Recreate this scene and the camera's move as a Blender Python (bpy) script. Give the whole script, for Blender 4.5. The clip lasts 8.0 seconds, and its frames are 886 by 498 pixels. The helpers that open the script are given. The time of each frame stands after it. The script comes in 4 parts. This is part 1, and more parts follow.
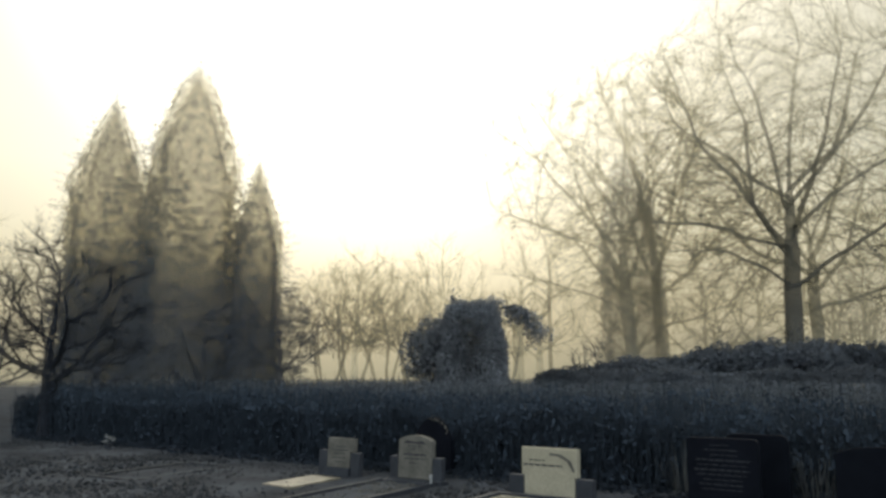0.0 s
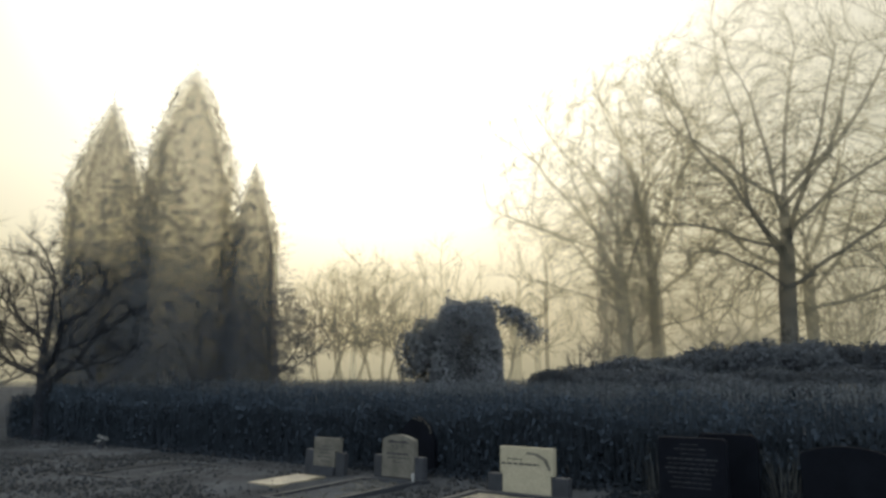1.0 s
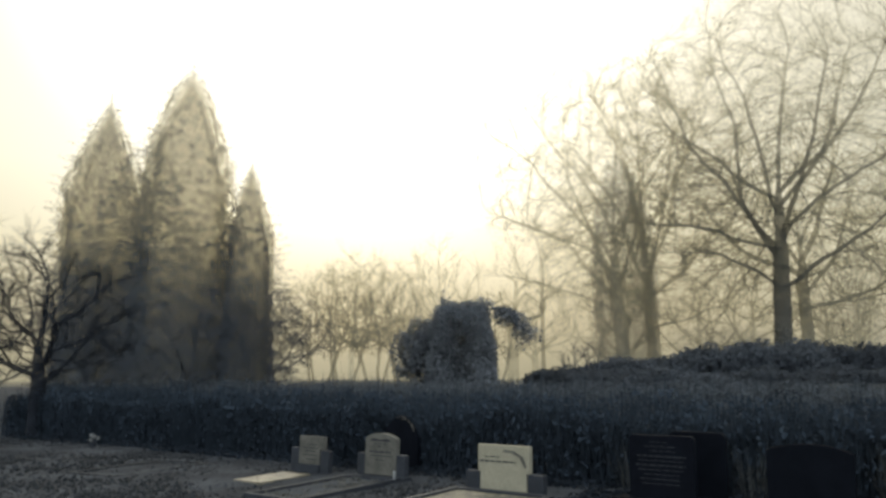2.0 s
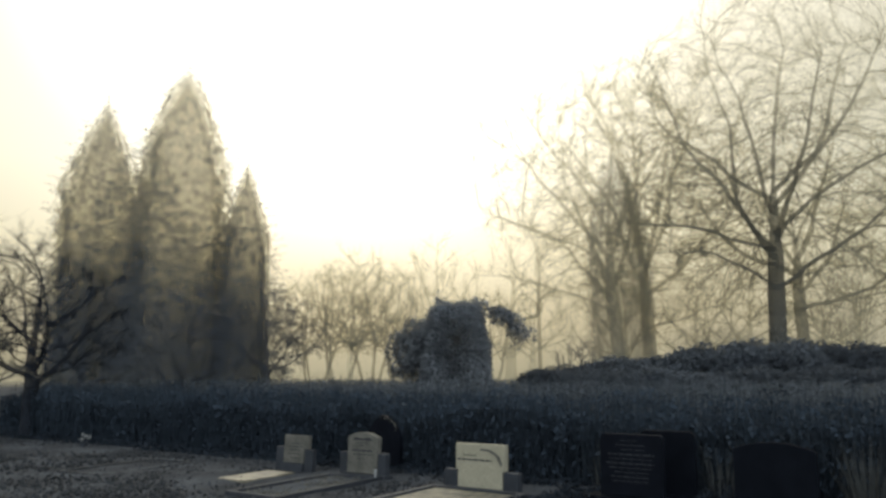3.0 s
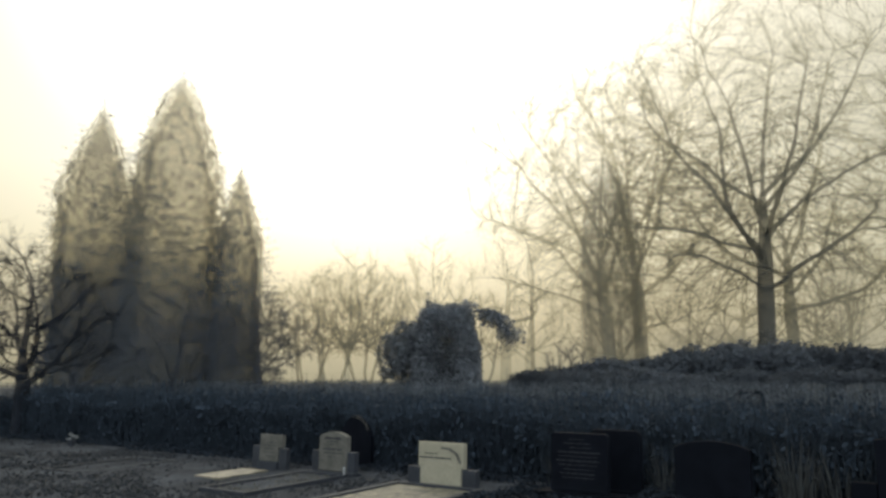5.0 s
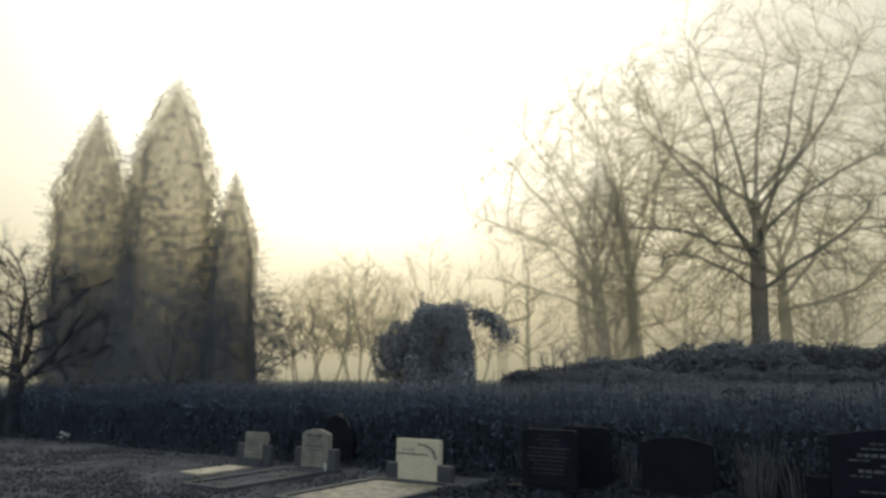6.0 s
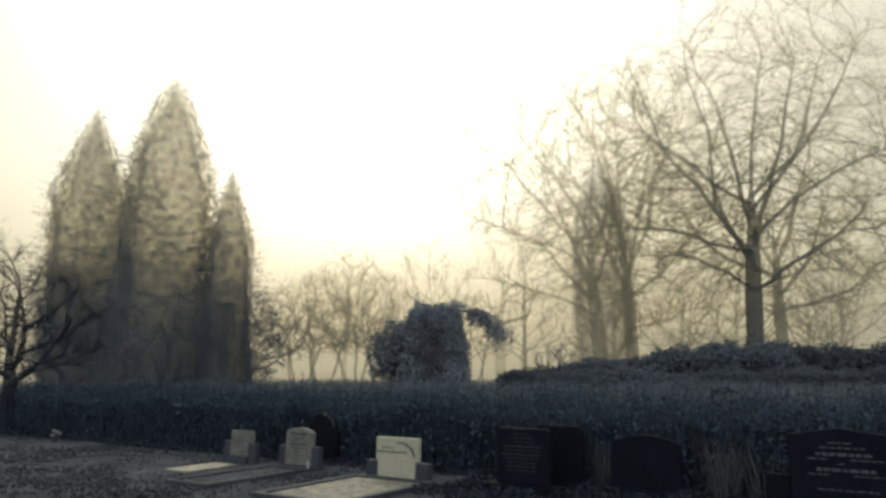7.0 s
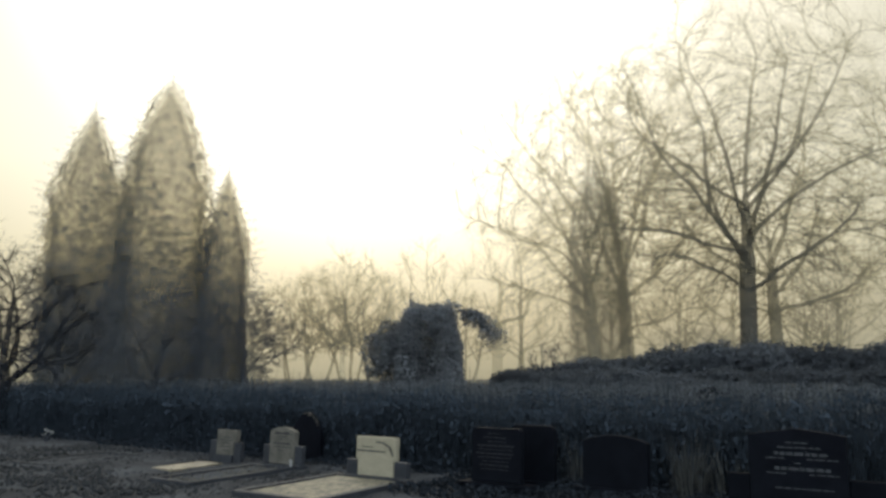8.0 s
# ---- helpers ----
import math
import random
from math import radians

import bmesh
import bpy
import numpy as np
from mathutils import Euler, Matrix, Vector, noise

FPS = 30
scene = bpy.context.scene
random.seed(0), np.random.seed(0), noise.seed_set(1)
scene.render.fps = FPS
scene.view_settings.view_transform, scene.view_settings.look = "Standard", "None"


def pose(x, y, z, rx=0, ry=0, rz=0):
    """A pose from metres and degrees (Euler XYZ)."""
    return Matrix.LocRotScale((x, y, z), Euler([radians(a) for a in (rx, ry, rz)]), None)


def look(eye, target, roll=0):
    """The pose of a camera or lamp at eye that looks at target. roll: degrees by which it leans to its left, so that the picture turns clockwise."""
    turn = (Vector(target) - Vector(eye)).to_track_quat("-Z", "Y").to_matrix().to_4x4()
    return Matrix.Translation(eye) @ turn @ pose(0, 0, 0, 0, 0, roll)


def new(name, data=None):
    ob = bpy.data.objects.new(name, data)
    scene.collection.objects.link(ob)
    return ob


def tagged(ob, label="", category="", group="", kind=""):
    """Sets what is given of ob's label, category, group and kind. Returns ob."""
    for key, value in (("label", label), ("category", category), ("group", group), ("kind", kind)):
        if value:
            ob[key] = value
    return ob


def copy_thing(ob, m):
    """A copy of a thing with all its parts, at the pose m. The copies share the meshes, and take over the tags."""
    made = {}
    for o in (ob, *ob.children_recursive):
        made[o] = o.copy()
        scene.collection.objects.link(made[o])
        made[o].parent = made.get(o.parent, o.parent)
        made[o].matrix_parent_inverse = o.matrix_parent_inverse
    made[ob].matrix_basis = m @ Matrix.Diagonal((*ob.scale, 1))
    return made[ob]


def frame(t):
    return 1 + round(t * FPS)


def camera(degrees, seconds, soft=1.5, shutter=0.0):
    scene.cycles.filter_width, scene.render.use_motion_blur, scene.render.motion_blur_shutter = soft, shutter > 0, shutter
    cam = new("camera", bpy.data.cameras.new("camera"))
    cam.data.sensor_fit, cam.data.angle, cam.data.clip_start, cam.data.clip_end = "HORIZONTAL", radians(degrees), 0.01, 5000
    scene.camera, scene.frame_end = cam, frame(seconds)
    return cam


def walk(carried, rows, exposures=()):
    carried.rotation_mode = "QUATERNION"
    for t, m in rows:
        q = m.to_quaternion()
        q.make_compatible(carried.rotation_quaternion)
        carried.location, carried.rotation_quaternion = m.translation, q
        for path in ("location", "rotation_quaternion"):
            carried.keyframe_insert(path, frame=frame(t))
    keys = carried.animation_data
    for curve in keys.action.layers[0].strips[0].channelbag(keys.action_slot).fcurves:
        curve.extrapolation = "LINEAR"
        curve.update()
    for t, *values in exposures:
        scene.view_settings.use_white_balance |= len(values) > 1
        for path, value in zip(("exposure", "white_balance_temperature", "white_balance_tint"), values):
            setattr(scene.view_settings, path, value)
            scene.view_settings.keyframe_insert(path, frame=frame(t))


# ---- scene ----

cam = camera(62.0, 8.0, soft=3.0)
ROWS = [
    (0.0, 0.000, 0.000, 1.552, 0.00, 9.31, 0.25),
    (0.5, 0.127, -0.107, 1.547, 0.02, 9.34, 0.20),
    (1.0, 0.255, -0.225, 1.559, 0.02, 9.34, 0.24),
    (1.5, 0.381, -0.344, 1.552, 0.00, 9.36, 0.24),
    (3.0, 0.813, -0.663, 1.565, 0.04, 9.30, 0.29),
    (3.5, 0.942, -0.770, 1.570, 0.04, 9.32, 0.19),
    (4.0, 1.065, -0.896, 1.573, 0.08, 9.36, 0.16),
    (4.5, 1.184, -1.027, 1.582, 0.06, 9.38, 0.21),
    (6.0, 1.656, -1.442, 1.554, 0.05, 9.39, 0.33),
    (6.5, 1.818, -1.545, 1.546, 0.08, 9.38, 0.23),
    (7.0, 1.968, -1.676, 1.558, 0.09, 9.35, 0.21),
    (7.5, 2.125, -1.795, 1.573, 0.07, 9.33, 0.25),
    (8.0, 2.295, -1.934, 1.584, 0.12, 9.29, 0.17),
]
walk(cam, [(t, pose(x, y, z, 90 + pitch, roll, yaw)) for t, x, y, z, yaw, pitch, roll in ROWS])

# ---- sky and sun: thick morning fog, the sun ahead behind it ----
SUN_AZ, SUN_EL = -6.0, 33.0        # degrees right of +y, degrees up
sun_dir = Vector((math.sin(radians(SUN_AZ)) * math.cos(radians(SUN_EL)),
                  math.cos(radians(SUN_AZ)) * math.cos(radians(SUN_EL)), math.sin(radians(SUN_EL))))
world = bpy.data.worlds.new("foggy_sky")
scene.world = world
world.use_nodes = True
wn, wl = world.node_tree.nodes, world.node_tree.links
wn.clear()
w_out, w_bg = wn.new("ShaderNodeOutputWorld"), wn.new("ShaderNodeBackground")
w_tex = wn.new("ShaderNodeTexCoord")
w_dot = wn.new("ShaderNodeVectorMath")
w_dot.operation = "DOT_PRODUCT"
w_dot.inputs[1].default_value = sun_dir
w_map = wn.new("ShaderNodeMapRange")
w_map.inputs["From Min"].default_value = -1.0
w_glow = wn.new("ShaderNodeValToRGB")
w_sep = wn.new("ShaderNodeSeparateXYZ")
w_low = wn.new("ShaderNodeValToRGB")
w_mul = wn.new("ShaderNodeMix")
w_mul.data_type, w_mul.blend_type = "RGBA", "MULTIPLY"
w_mul.inputs["Factor"].default_value = 1.0
w_sky = wn.new("ShaderNodeTexSky")
w_sky.sky_type, w_sky.sun_disc = "NISHITA", False
w_sky.sun_elevation, w_sky.sun_rotation = radians(SUN_EL), radians(SUN_AZ)
w_sky.dust_density, w_sky.air_density = 6.0, 1.5
w_add = wn.new("ShaderNodeMix")
w_add.data_type, w_add.blend_type = "RGBA", "ADD"
w_add.inputs["Factor"].default_value = 0.012


def ramp(node, stops):
    els = node.color_ramp.elements
    while len(els) < len(stops):
        els.new(0.5)
    for el, (at, col) in zip(els, stops):
        el.position, el.color = at, (*col, 1)


# brightness of the fog by the angle from the sun (0: behind, 1: at the sun); the side behind is raised as added fill
# for dark surfaces
ramp(w_glow, [(0.0, (1.75, 2.10, 2.65)), (0.45, (1.60, 1.84, 2.16)), (0.70, (0.92, 0.97, 0.98)), (0.86, (0.66, 0.635, 0.525)), (0.91, (0.76, 0.72, 0.585)),
              (0.95, (1.02, 0.97, 0.81)), (0.98, (1.6, 1.56, 1.4)), (1.0, (2.2, 2.2, 2.0))])
# thicker and yellower close to the ground
ramp(w_low, [(0.0, (0.57, 0.545, 0.45)), (0.06, (0.63, 0.605, 0.515)), (0.10, (0.70, 0.68, 0.59)), (0.16, (0.92, 0.90, 0.80)), (0.25, (1, 1, 0.95)), (1.0, (1, 1, 1))])
wl.new(w_tex.outputs["Generated"], w_dot.inputs[0])
wl.new(w_dot.outputs["Value"], w_map.inputs["Value"])
wl.new(w_map.outputs["Result"], w_glow.inputs["Fac"])
wl.new(w_tex.outputs["Generated"], w_sep.inputs["Vector"])
wl.new(w_sep.outputs["Z"], w_low.inputs["Fac"])
wl.new(w_glow.outputs["Color"], w_mul.inputs["A"])
wl.new(w_low.outputs["Color"], w_mul.inputs["B"])
wl.new(w_mul.outputs["Result"], w_add.inputs["A"])
wl.new(w_sky.outputs["Color"], w_add.inputs["B"])
wl.new(w_add.outputs["Result"], w_bg.inputs["Color"])
wl.new(w_bg.outputs["Background"], w_out.inputs["Surface"])
w_bg.inputs["Strength"].default_value = 1.0

sun = new("sun", bpy.data.lights.new("sun", "SUN"))
sun.data.energy, sun.data.angle, sun.data.color = 0.7, radians(14), (1.0, 0.93, 0.78)
sun.matrix_world = look(sun_dir * 50, (0, 0, 0))
scene.view_settings.exposure = 0.0
scene.cycles.transparent_max_bounces = 48


# ---- materials ----
def mat(name, colour, dark=0.55, rough=0.85, scale=6.0, bump=0.3, veil=None, metal=0.0, spec=0.3, stain=None, per=0.25, fine=60.0, translucent=0.0, along="Z", tint=(1, 1, 1)):
    """A weathered surface: large stains, fine grain, relief. veil: (z0, share, z1, share), see-through share by height
    or distance that imitates haze, coloured by tint.
    """
    m = bpy.data.materials.new(name)
    m.use_nodes = True
    n, l = m.node_tree.nodes, m.node_tree.links
    b, out = n["Principled BSDF"], n["Material Output"]
    geo = n.new("ShaderNodeNewGeometry")
    big, small = n.new("ShaderNodeTexNoise"), n.new("ShaderNodeTexNoise")
    big.inputs["Scale"].default_value, big.inputs["Detail"].default_value = scale, 5
    small.inputs["Scale"].default_value, small.inputs["Detail"].default_value = fine, 3
    for x in (big, small):
        l.new(geo.outputs["Position"], x.inputs["Vector"])
    r = n.new("ShaderNodeValToRGB")
    low = stain or tuple(c * dark for c in colour)
    ramp(r, [(0.32, low), (0.66, colour)])
    l.new(big.outputs["Fac"], r.inputs["Fac"])
    g = n.new("ShaderNodeMix")
    g.data_type, g.blend_type = "RGBA", "OVERLAY"
    g.inputs["Factor"].default_value = 0.45
    l.new(r.outputs["Color"], g.inputs["A"])
    l.new(small.outputs["Fac"], g.inputs["B"])
    info = n.new("ShaderNodeObjectInfo")
    mr = n.new("ShaderNodeMapRange")
    mr.inputs["To Min"].default_value, mr.inputs["To Max"].default_value = 1 - per, 1 + per
    l.new(info.outputs["Random"], mr.inputs["Value"])
    hs = n.new("ShaderNodeHueSaturation")
    l.new(mr.outputs["Result"], hs.inputs["Value"])
    l.new(g.outputs["Result"], hs.inputs["Color"])
    l.new(hs.outputs["Color"], b.inputs["Base Color"])
    b.inputs["Roughness"].default_value, b.inputs["Metallic"].default_value = rough, metal
    b.inputs["Specular IOR Level"].default_value = spec
    if bump:
        bp = n.new("ShaderNodeBump")
        bp.inputs["Strength"].default_value, bp.inputs["Distance"].default_value = bump, 0.02
        l.new(small.outputs["Fac"], bp.inputs["Height"])
        l.new(bp.outputs["Normal"], b.inputs["Normal"])
    last = b.outputs["BSDF"]
    if translucent:
        tr, mx = n.new("ShaderNodeBsdfTranslucent"), n.new("ShaderNodeMixShader")
        mx.inputs[0].default_value = translucent
        l.new(hs.outputs["Color"], tr.inputs["Color"])
        l.new(last, mx.inputs[1])
        l.new(tr.outputs[0], mx.inputs[2])
        last = mx.outputs[0]
    # imitated haze: transparency mixed in by world height or distance
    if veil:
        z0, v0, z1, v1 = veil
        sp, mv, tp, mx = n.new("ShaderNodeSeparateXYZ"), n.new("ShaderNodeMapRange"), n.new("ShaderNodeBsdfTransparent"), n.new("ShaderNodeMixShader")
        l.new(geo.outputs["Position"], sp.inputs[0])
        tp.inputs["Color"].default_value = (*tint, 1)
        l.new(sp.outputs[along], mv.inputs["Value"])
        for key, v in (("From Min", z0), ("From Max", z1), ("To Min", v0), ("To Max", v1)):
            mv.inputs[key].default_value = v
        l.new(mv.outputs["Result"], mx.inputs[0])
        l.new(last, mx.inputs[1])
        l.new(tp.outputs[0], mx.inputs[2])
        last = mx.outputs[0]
    l.new(last, out.inputs["Surface"])
    return m


M = {
    # ground turns see-through beyond 70 m to imitate haze at its far edge
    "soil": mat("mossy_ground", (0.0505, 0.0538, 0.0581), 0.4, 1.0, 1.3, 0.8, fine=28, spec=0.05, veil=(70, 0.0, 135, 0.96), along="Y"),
    "hedge_twig": mat("hedge_twigs", (0.0316, 0.0403, 0.0489), 0.6, 0.95, 3, 0, spec=0.05),
    "hedge_leaf": mat("hedge_leaves", (0.0383, 0.0492, 0.0616), 0.6, 0.95, 1.2, 0, spec=0.05),
    # leaves of the farther hedges, coloured paler than the near ones to imitate haze
    "thicket": mat("haze_paled_hedge_leaves", (0.092, 0.100, 0.107), 0.85, 0.95, 1.0, 0, spec=0.02, translucent=0.2),
    "reed": mat("dry_grass", (0.0500, 0.0513, 0.0467), 0.5, 0.8, 9, 0),
    "white_stone": mat("pale_limestone", (0.2600, 0.2333, 0.1633), 0.85, 0.8, 4, 0.15, per=0.05),
    "weathered": mat("weathered_pale_stone", (0.1000, 0.0933, 0.0753), 0.6, 0.85, 7, 0.25, per=0.1),
    "grey_stone": mat("grey_granite", (0.0227, 0.0253, 0.0300), 0.6, 0.75, 5, 0.3, per=0.1),
    "black_stone": mat("polished_black_granite", (0.0055, 0.0065, 0.009), 0.7, 0.55, 5, 0.02, per=0.1, spec=0.015),
    "slab": mat("wet_pale_slab", (0.1533, 0.1333, 0.0900), 0.4, 0.55, 4, 0.2, spec=0.3),
    "mossy_slab": mat("mossy_stone_bed", (0.1500, 0.1330, 0.0890), 0.25, 0.7, 11, 0.4, stain=(0.02, 0.022, 0.02)),
    "gravel": mat("grave_gravel", (0.0387, 0.0407, 0.0420), 0.3, 0.9, 9, 0.9),
    "inscription": mat("faded_lettering", (0.0233, 0.0240, 0.0253), 0.7, 0.8, 30, 0),
    "silver": mat("silvered_lettering", (0.032, 0.034, 0.038), 0.5, 0.5, 30, 0),
    "faint": mat("worn_lettering", (0.0120, 0.0127, 0.0147), 0.6, 0.7, 30, 0),
    "flower": mat("white_petals", (0.2533, 0.2533, 0.2400), 0.8, 0.6, 20, 0),
    # bark: paler colours and larger see-through shares on farther trees imitate haze
    "bark_near": mat("dark_near_bark", (0.0227, 0.0260, 0.0320), 0.5, 0.9, 8, 0.5, veil=(0, 0.18, 5, 0.55), spec=0.1),
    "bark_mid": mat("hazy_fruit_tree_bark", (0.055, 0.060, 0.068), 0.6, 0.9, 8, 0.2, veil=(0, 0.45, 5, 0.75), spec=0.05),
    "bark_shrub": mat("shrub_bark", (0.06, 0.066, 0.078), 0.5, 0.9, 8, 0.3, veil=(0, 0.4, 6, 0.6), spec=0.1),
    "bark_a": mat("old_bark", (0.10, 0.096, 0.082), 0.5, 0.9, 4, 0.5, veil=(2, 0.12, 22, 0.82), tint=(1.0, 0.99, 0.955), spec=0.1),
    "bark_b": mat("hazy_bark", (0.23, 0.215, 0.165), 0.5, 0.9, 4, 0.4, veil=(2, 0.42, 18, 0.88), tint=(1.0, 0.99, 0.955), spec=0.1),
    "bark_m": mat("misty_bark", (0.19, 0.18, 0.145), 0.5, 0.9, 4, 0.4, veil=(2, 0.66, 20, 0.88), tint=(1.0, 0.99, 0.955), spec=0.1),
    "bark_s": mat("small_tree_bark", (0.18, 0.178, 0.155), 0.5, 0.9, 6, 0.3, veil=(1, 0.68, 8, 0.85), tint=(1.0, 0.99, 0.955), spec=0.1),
    # twigs coloured pale tan and see-through, so that whole crowns look hazed
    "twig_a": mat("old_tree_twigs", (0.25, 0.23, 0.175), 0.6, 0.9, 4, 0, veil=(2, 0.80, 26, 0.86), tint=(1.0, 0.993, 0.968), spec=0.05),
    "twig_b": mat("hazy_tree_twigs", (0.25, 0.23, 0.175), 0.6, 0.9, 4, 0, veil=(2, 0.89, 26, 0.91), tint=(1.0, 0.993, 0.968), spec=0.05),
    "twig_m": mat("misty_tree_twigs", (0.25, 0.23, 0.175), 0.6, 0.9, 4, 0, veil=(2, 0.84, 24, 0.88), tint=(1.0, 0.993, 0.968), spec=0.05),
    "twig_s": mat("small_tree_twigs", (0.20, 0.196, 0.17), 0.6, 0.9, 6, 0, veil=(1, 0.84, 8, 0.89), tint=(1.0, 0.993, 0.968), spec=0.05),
    "bark_far": mat("haze_paled_bark", (0.34, 0.315, 0.245), 0.6, 0.9, 3, 0, veil=(0, 0.78, 22, 0.85), tint=(1.0, 0.99, 0.955), spec=0.1),
    # see-through share rises with height to imitate haze and glow round the tops
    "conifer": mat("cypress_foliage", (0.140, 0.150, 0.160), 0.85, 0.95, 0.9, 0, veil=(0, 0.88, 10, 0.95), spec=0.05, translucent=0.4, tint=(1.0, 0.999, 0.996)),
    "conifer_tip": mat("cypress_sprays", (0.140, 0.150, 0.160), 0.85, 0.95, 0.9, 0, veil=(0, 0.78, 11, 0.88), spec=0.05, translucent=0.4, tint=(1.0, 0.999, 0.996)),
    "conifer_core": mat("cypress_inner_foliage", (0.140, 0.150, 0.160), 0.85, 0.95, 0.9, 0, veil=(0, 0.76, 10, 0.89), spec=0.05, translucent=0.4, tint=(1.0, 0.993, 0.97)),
    # tan colour and high see-through shares imitate haze on the cypress column
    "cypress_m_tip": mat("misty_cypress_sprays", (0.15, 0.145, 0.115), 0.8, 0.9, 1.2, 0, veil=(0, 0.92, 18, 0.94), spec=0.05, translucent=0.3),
    # dark colour for a leaf cover added to darken the ground
    "ground_ivy": mat("dark_ground_leaves", (0.022, 0.027, 0.033), 0.6, 0.95, 3, 0, spec=0.03),
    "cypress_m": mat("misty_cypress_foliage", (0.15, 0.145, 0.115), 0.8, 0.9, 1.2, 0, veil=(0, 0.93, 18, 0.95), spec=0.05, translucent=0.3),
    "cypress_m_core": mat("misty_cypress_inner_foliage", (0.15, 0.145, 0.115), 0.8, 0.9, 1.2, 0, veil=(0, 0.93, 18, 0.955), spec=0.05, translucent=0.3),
    # inner shell coloured darker than its leaves; the see-through share imitates haze
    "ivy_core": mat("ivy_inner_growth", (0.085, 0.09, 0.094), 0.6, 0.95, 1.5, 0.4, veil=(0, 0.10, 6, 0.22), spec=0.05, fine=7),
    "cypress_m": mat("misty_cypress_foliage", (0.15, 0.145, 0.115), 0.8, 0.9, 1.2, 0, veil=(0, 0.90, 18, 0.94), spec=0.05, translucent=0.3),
    # ivy leaves, slightly see-through to imitate haze
    "ivy": mat("ivy_leaves", (0.175, 0.183, 0.190), 0.75, 0.9, 1.5, 0, veil=(0, 0.12, 6, 0.30), spec=0.02, translucent=0.45),
    "laurel": mat("laurel_leaves", (0.0994, 0.1080, 0.1188), 0.8, 0.9, 1.5, 0, spec=0.02, translucent=0.45),
    # nearly see-through, which imitates haze over the distant bushes
    "haze_shrub": mat("see_through_hazed_bush", (0.09, 0.085, 0.07), 0.6, 0.9, 1.5, 0, veil=(0, 0.88, 8, 0.94), spec=0.05),
}


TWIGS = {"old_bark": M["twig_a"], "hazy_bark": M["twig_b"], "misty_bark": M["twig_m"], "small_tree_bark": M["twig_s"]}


# ---- mesh helpers ----
def mesh_object(name, verts, faces, material, parent=None, label="", smooth=False):
    me = bpy.data.meshes.new(name)
    me.from_pydata(verts, [], faces)
    me.materials.append(material)
    if smooth:
        me.polygons.foreach_set("use_smooth", [True] * len(me.polygons))
    me.update()
    ob = new(name, me)
    ob.parent = parent
    if label:
        ob["label"] = label
    return ob


def part(name, bm, material, parent, label=""):
    me = bpy.data.meshes.new(name)
    bm.to_mesh(me)
    bm.free()
    me.materials.append(material)
    ob = new(name, me)
    ob.parent = parent
    if label:
        ob["label"] = label
    return ob


def empty(name, m, label, category, group="", kind=""):
    ob = new(name)
    ob.empty_display_size = 0.1
    ob.matrix_world = m
    return tagged(ob, label, category, group, kind)


ROW = pose(0.97, 9.5, 0, 0, 0, -34)      # along the grave row: x along it, y away from the path


def row(a, b, z=0.0, turn=0.0, lean=0.0):
    return ROW @ pose(a, b, z, -lean, 0, turn)


# ---- ground ----
def build_ground():
    rng = random.Random(3)
    xs = [-1500, -600, -250, -120, -70, -45, -30] + [-22 + 0.2 * i for i in range(220)] + [24, 30, 45, 70, 120, 250, 600, 1500]
    ys = [-1500, -500, -150, -50, -20, -8] + [-4 + 0.2 * i for i in range(150)] + [28, 32, 38, 45, 55, 70, 90, 120, 200, 400, 800, 1800]
    verts, faces = [], []
    for y in ys:
        for x in xs:
            near = max(0.0, 1 - max(abs(x), abs(y - 8)) / 30)
            h = 0.045 * noise.noise(Vector((x * 0.9, y * 0.9, 0))) + 0.05 * noise.noise(Vector((x * 0.3, y * 0.3, 4))) + 0.02 * noise.noise(Vector((x * 2.6, y * 2.6, 8)))
            verts.append((x, y, h * near - 0.005))
    w = len(xs)
    for j in range(len(ys) - 1):
        for i in range(w - 1):
            faces.append((j * w + i, j * w + i + 1, (j + 1) * w + i + 1, (j + 1) * w + i))
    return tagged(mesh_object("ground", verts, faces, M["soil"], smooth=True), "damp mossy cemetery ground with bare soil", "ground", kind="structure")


build_ground()


# ---- bare trees ----
class Wood:
    """Collects tapered round branches into one mesh."""

    def __init__(self):
        self.v, self.f = [], []

    def tube(self, pts, rads, sides):
        v, f, base = self.v, self.f, len(self.v)
        ring = [(math.cos(2 * math.pi * k / sides), math.sin(2 * math.pi * k / sides)) for k in range(sides)]
        for i, p in enumerate(pts):
            d = (pts[min(i + 1, len(pts) - 1)] - pts[max(i - 1, 0)]).normalized()
            a = d.cross(Vector((0.31, 0.95, 0.05)) if abs(d.y) < 0.9 else Vector((1, 0, 0))).normalized()
            c = d.cross(a)
            r = rads[i]
            for x, y in ring:
                q = p + a * (x * r) + c * (y * r)
                v.append((q.x, q.y, q.z))
        for i in range(len(pts) - 1):
            o = base + i * sides
            for k in range(sides):
                k2 = (k + 1) % sides
                f.append((o + k, o + k2, o + sides + k2, o + sides + k))


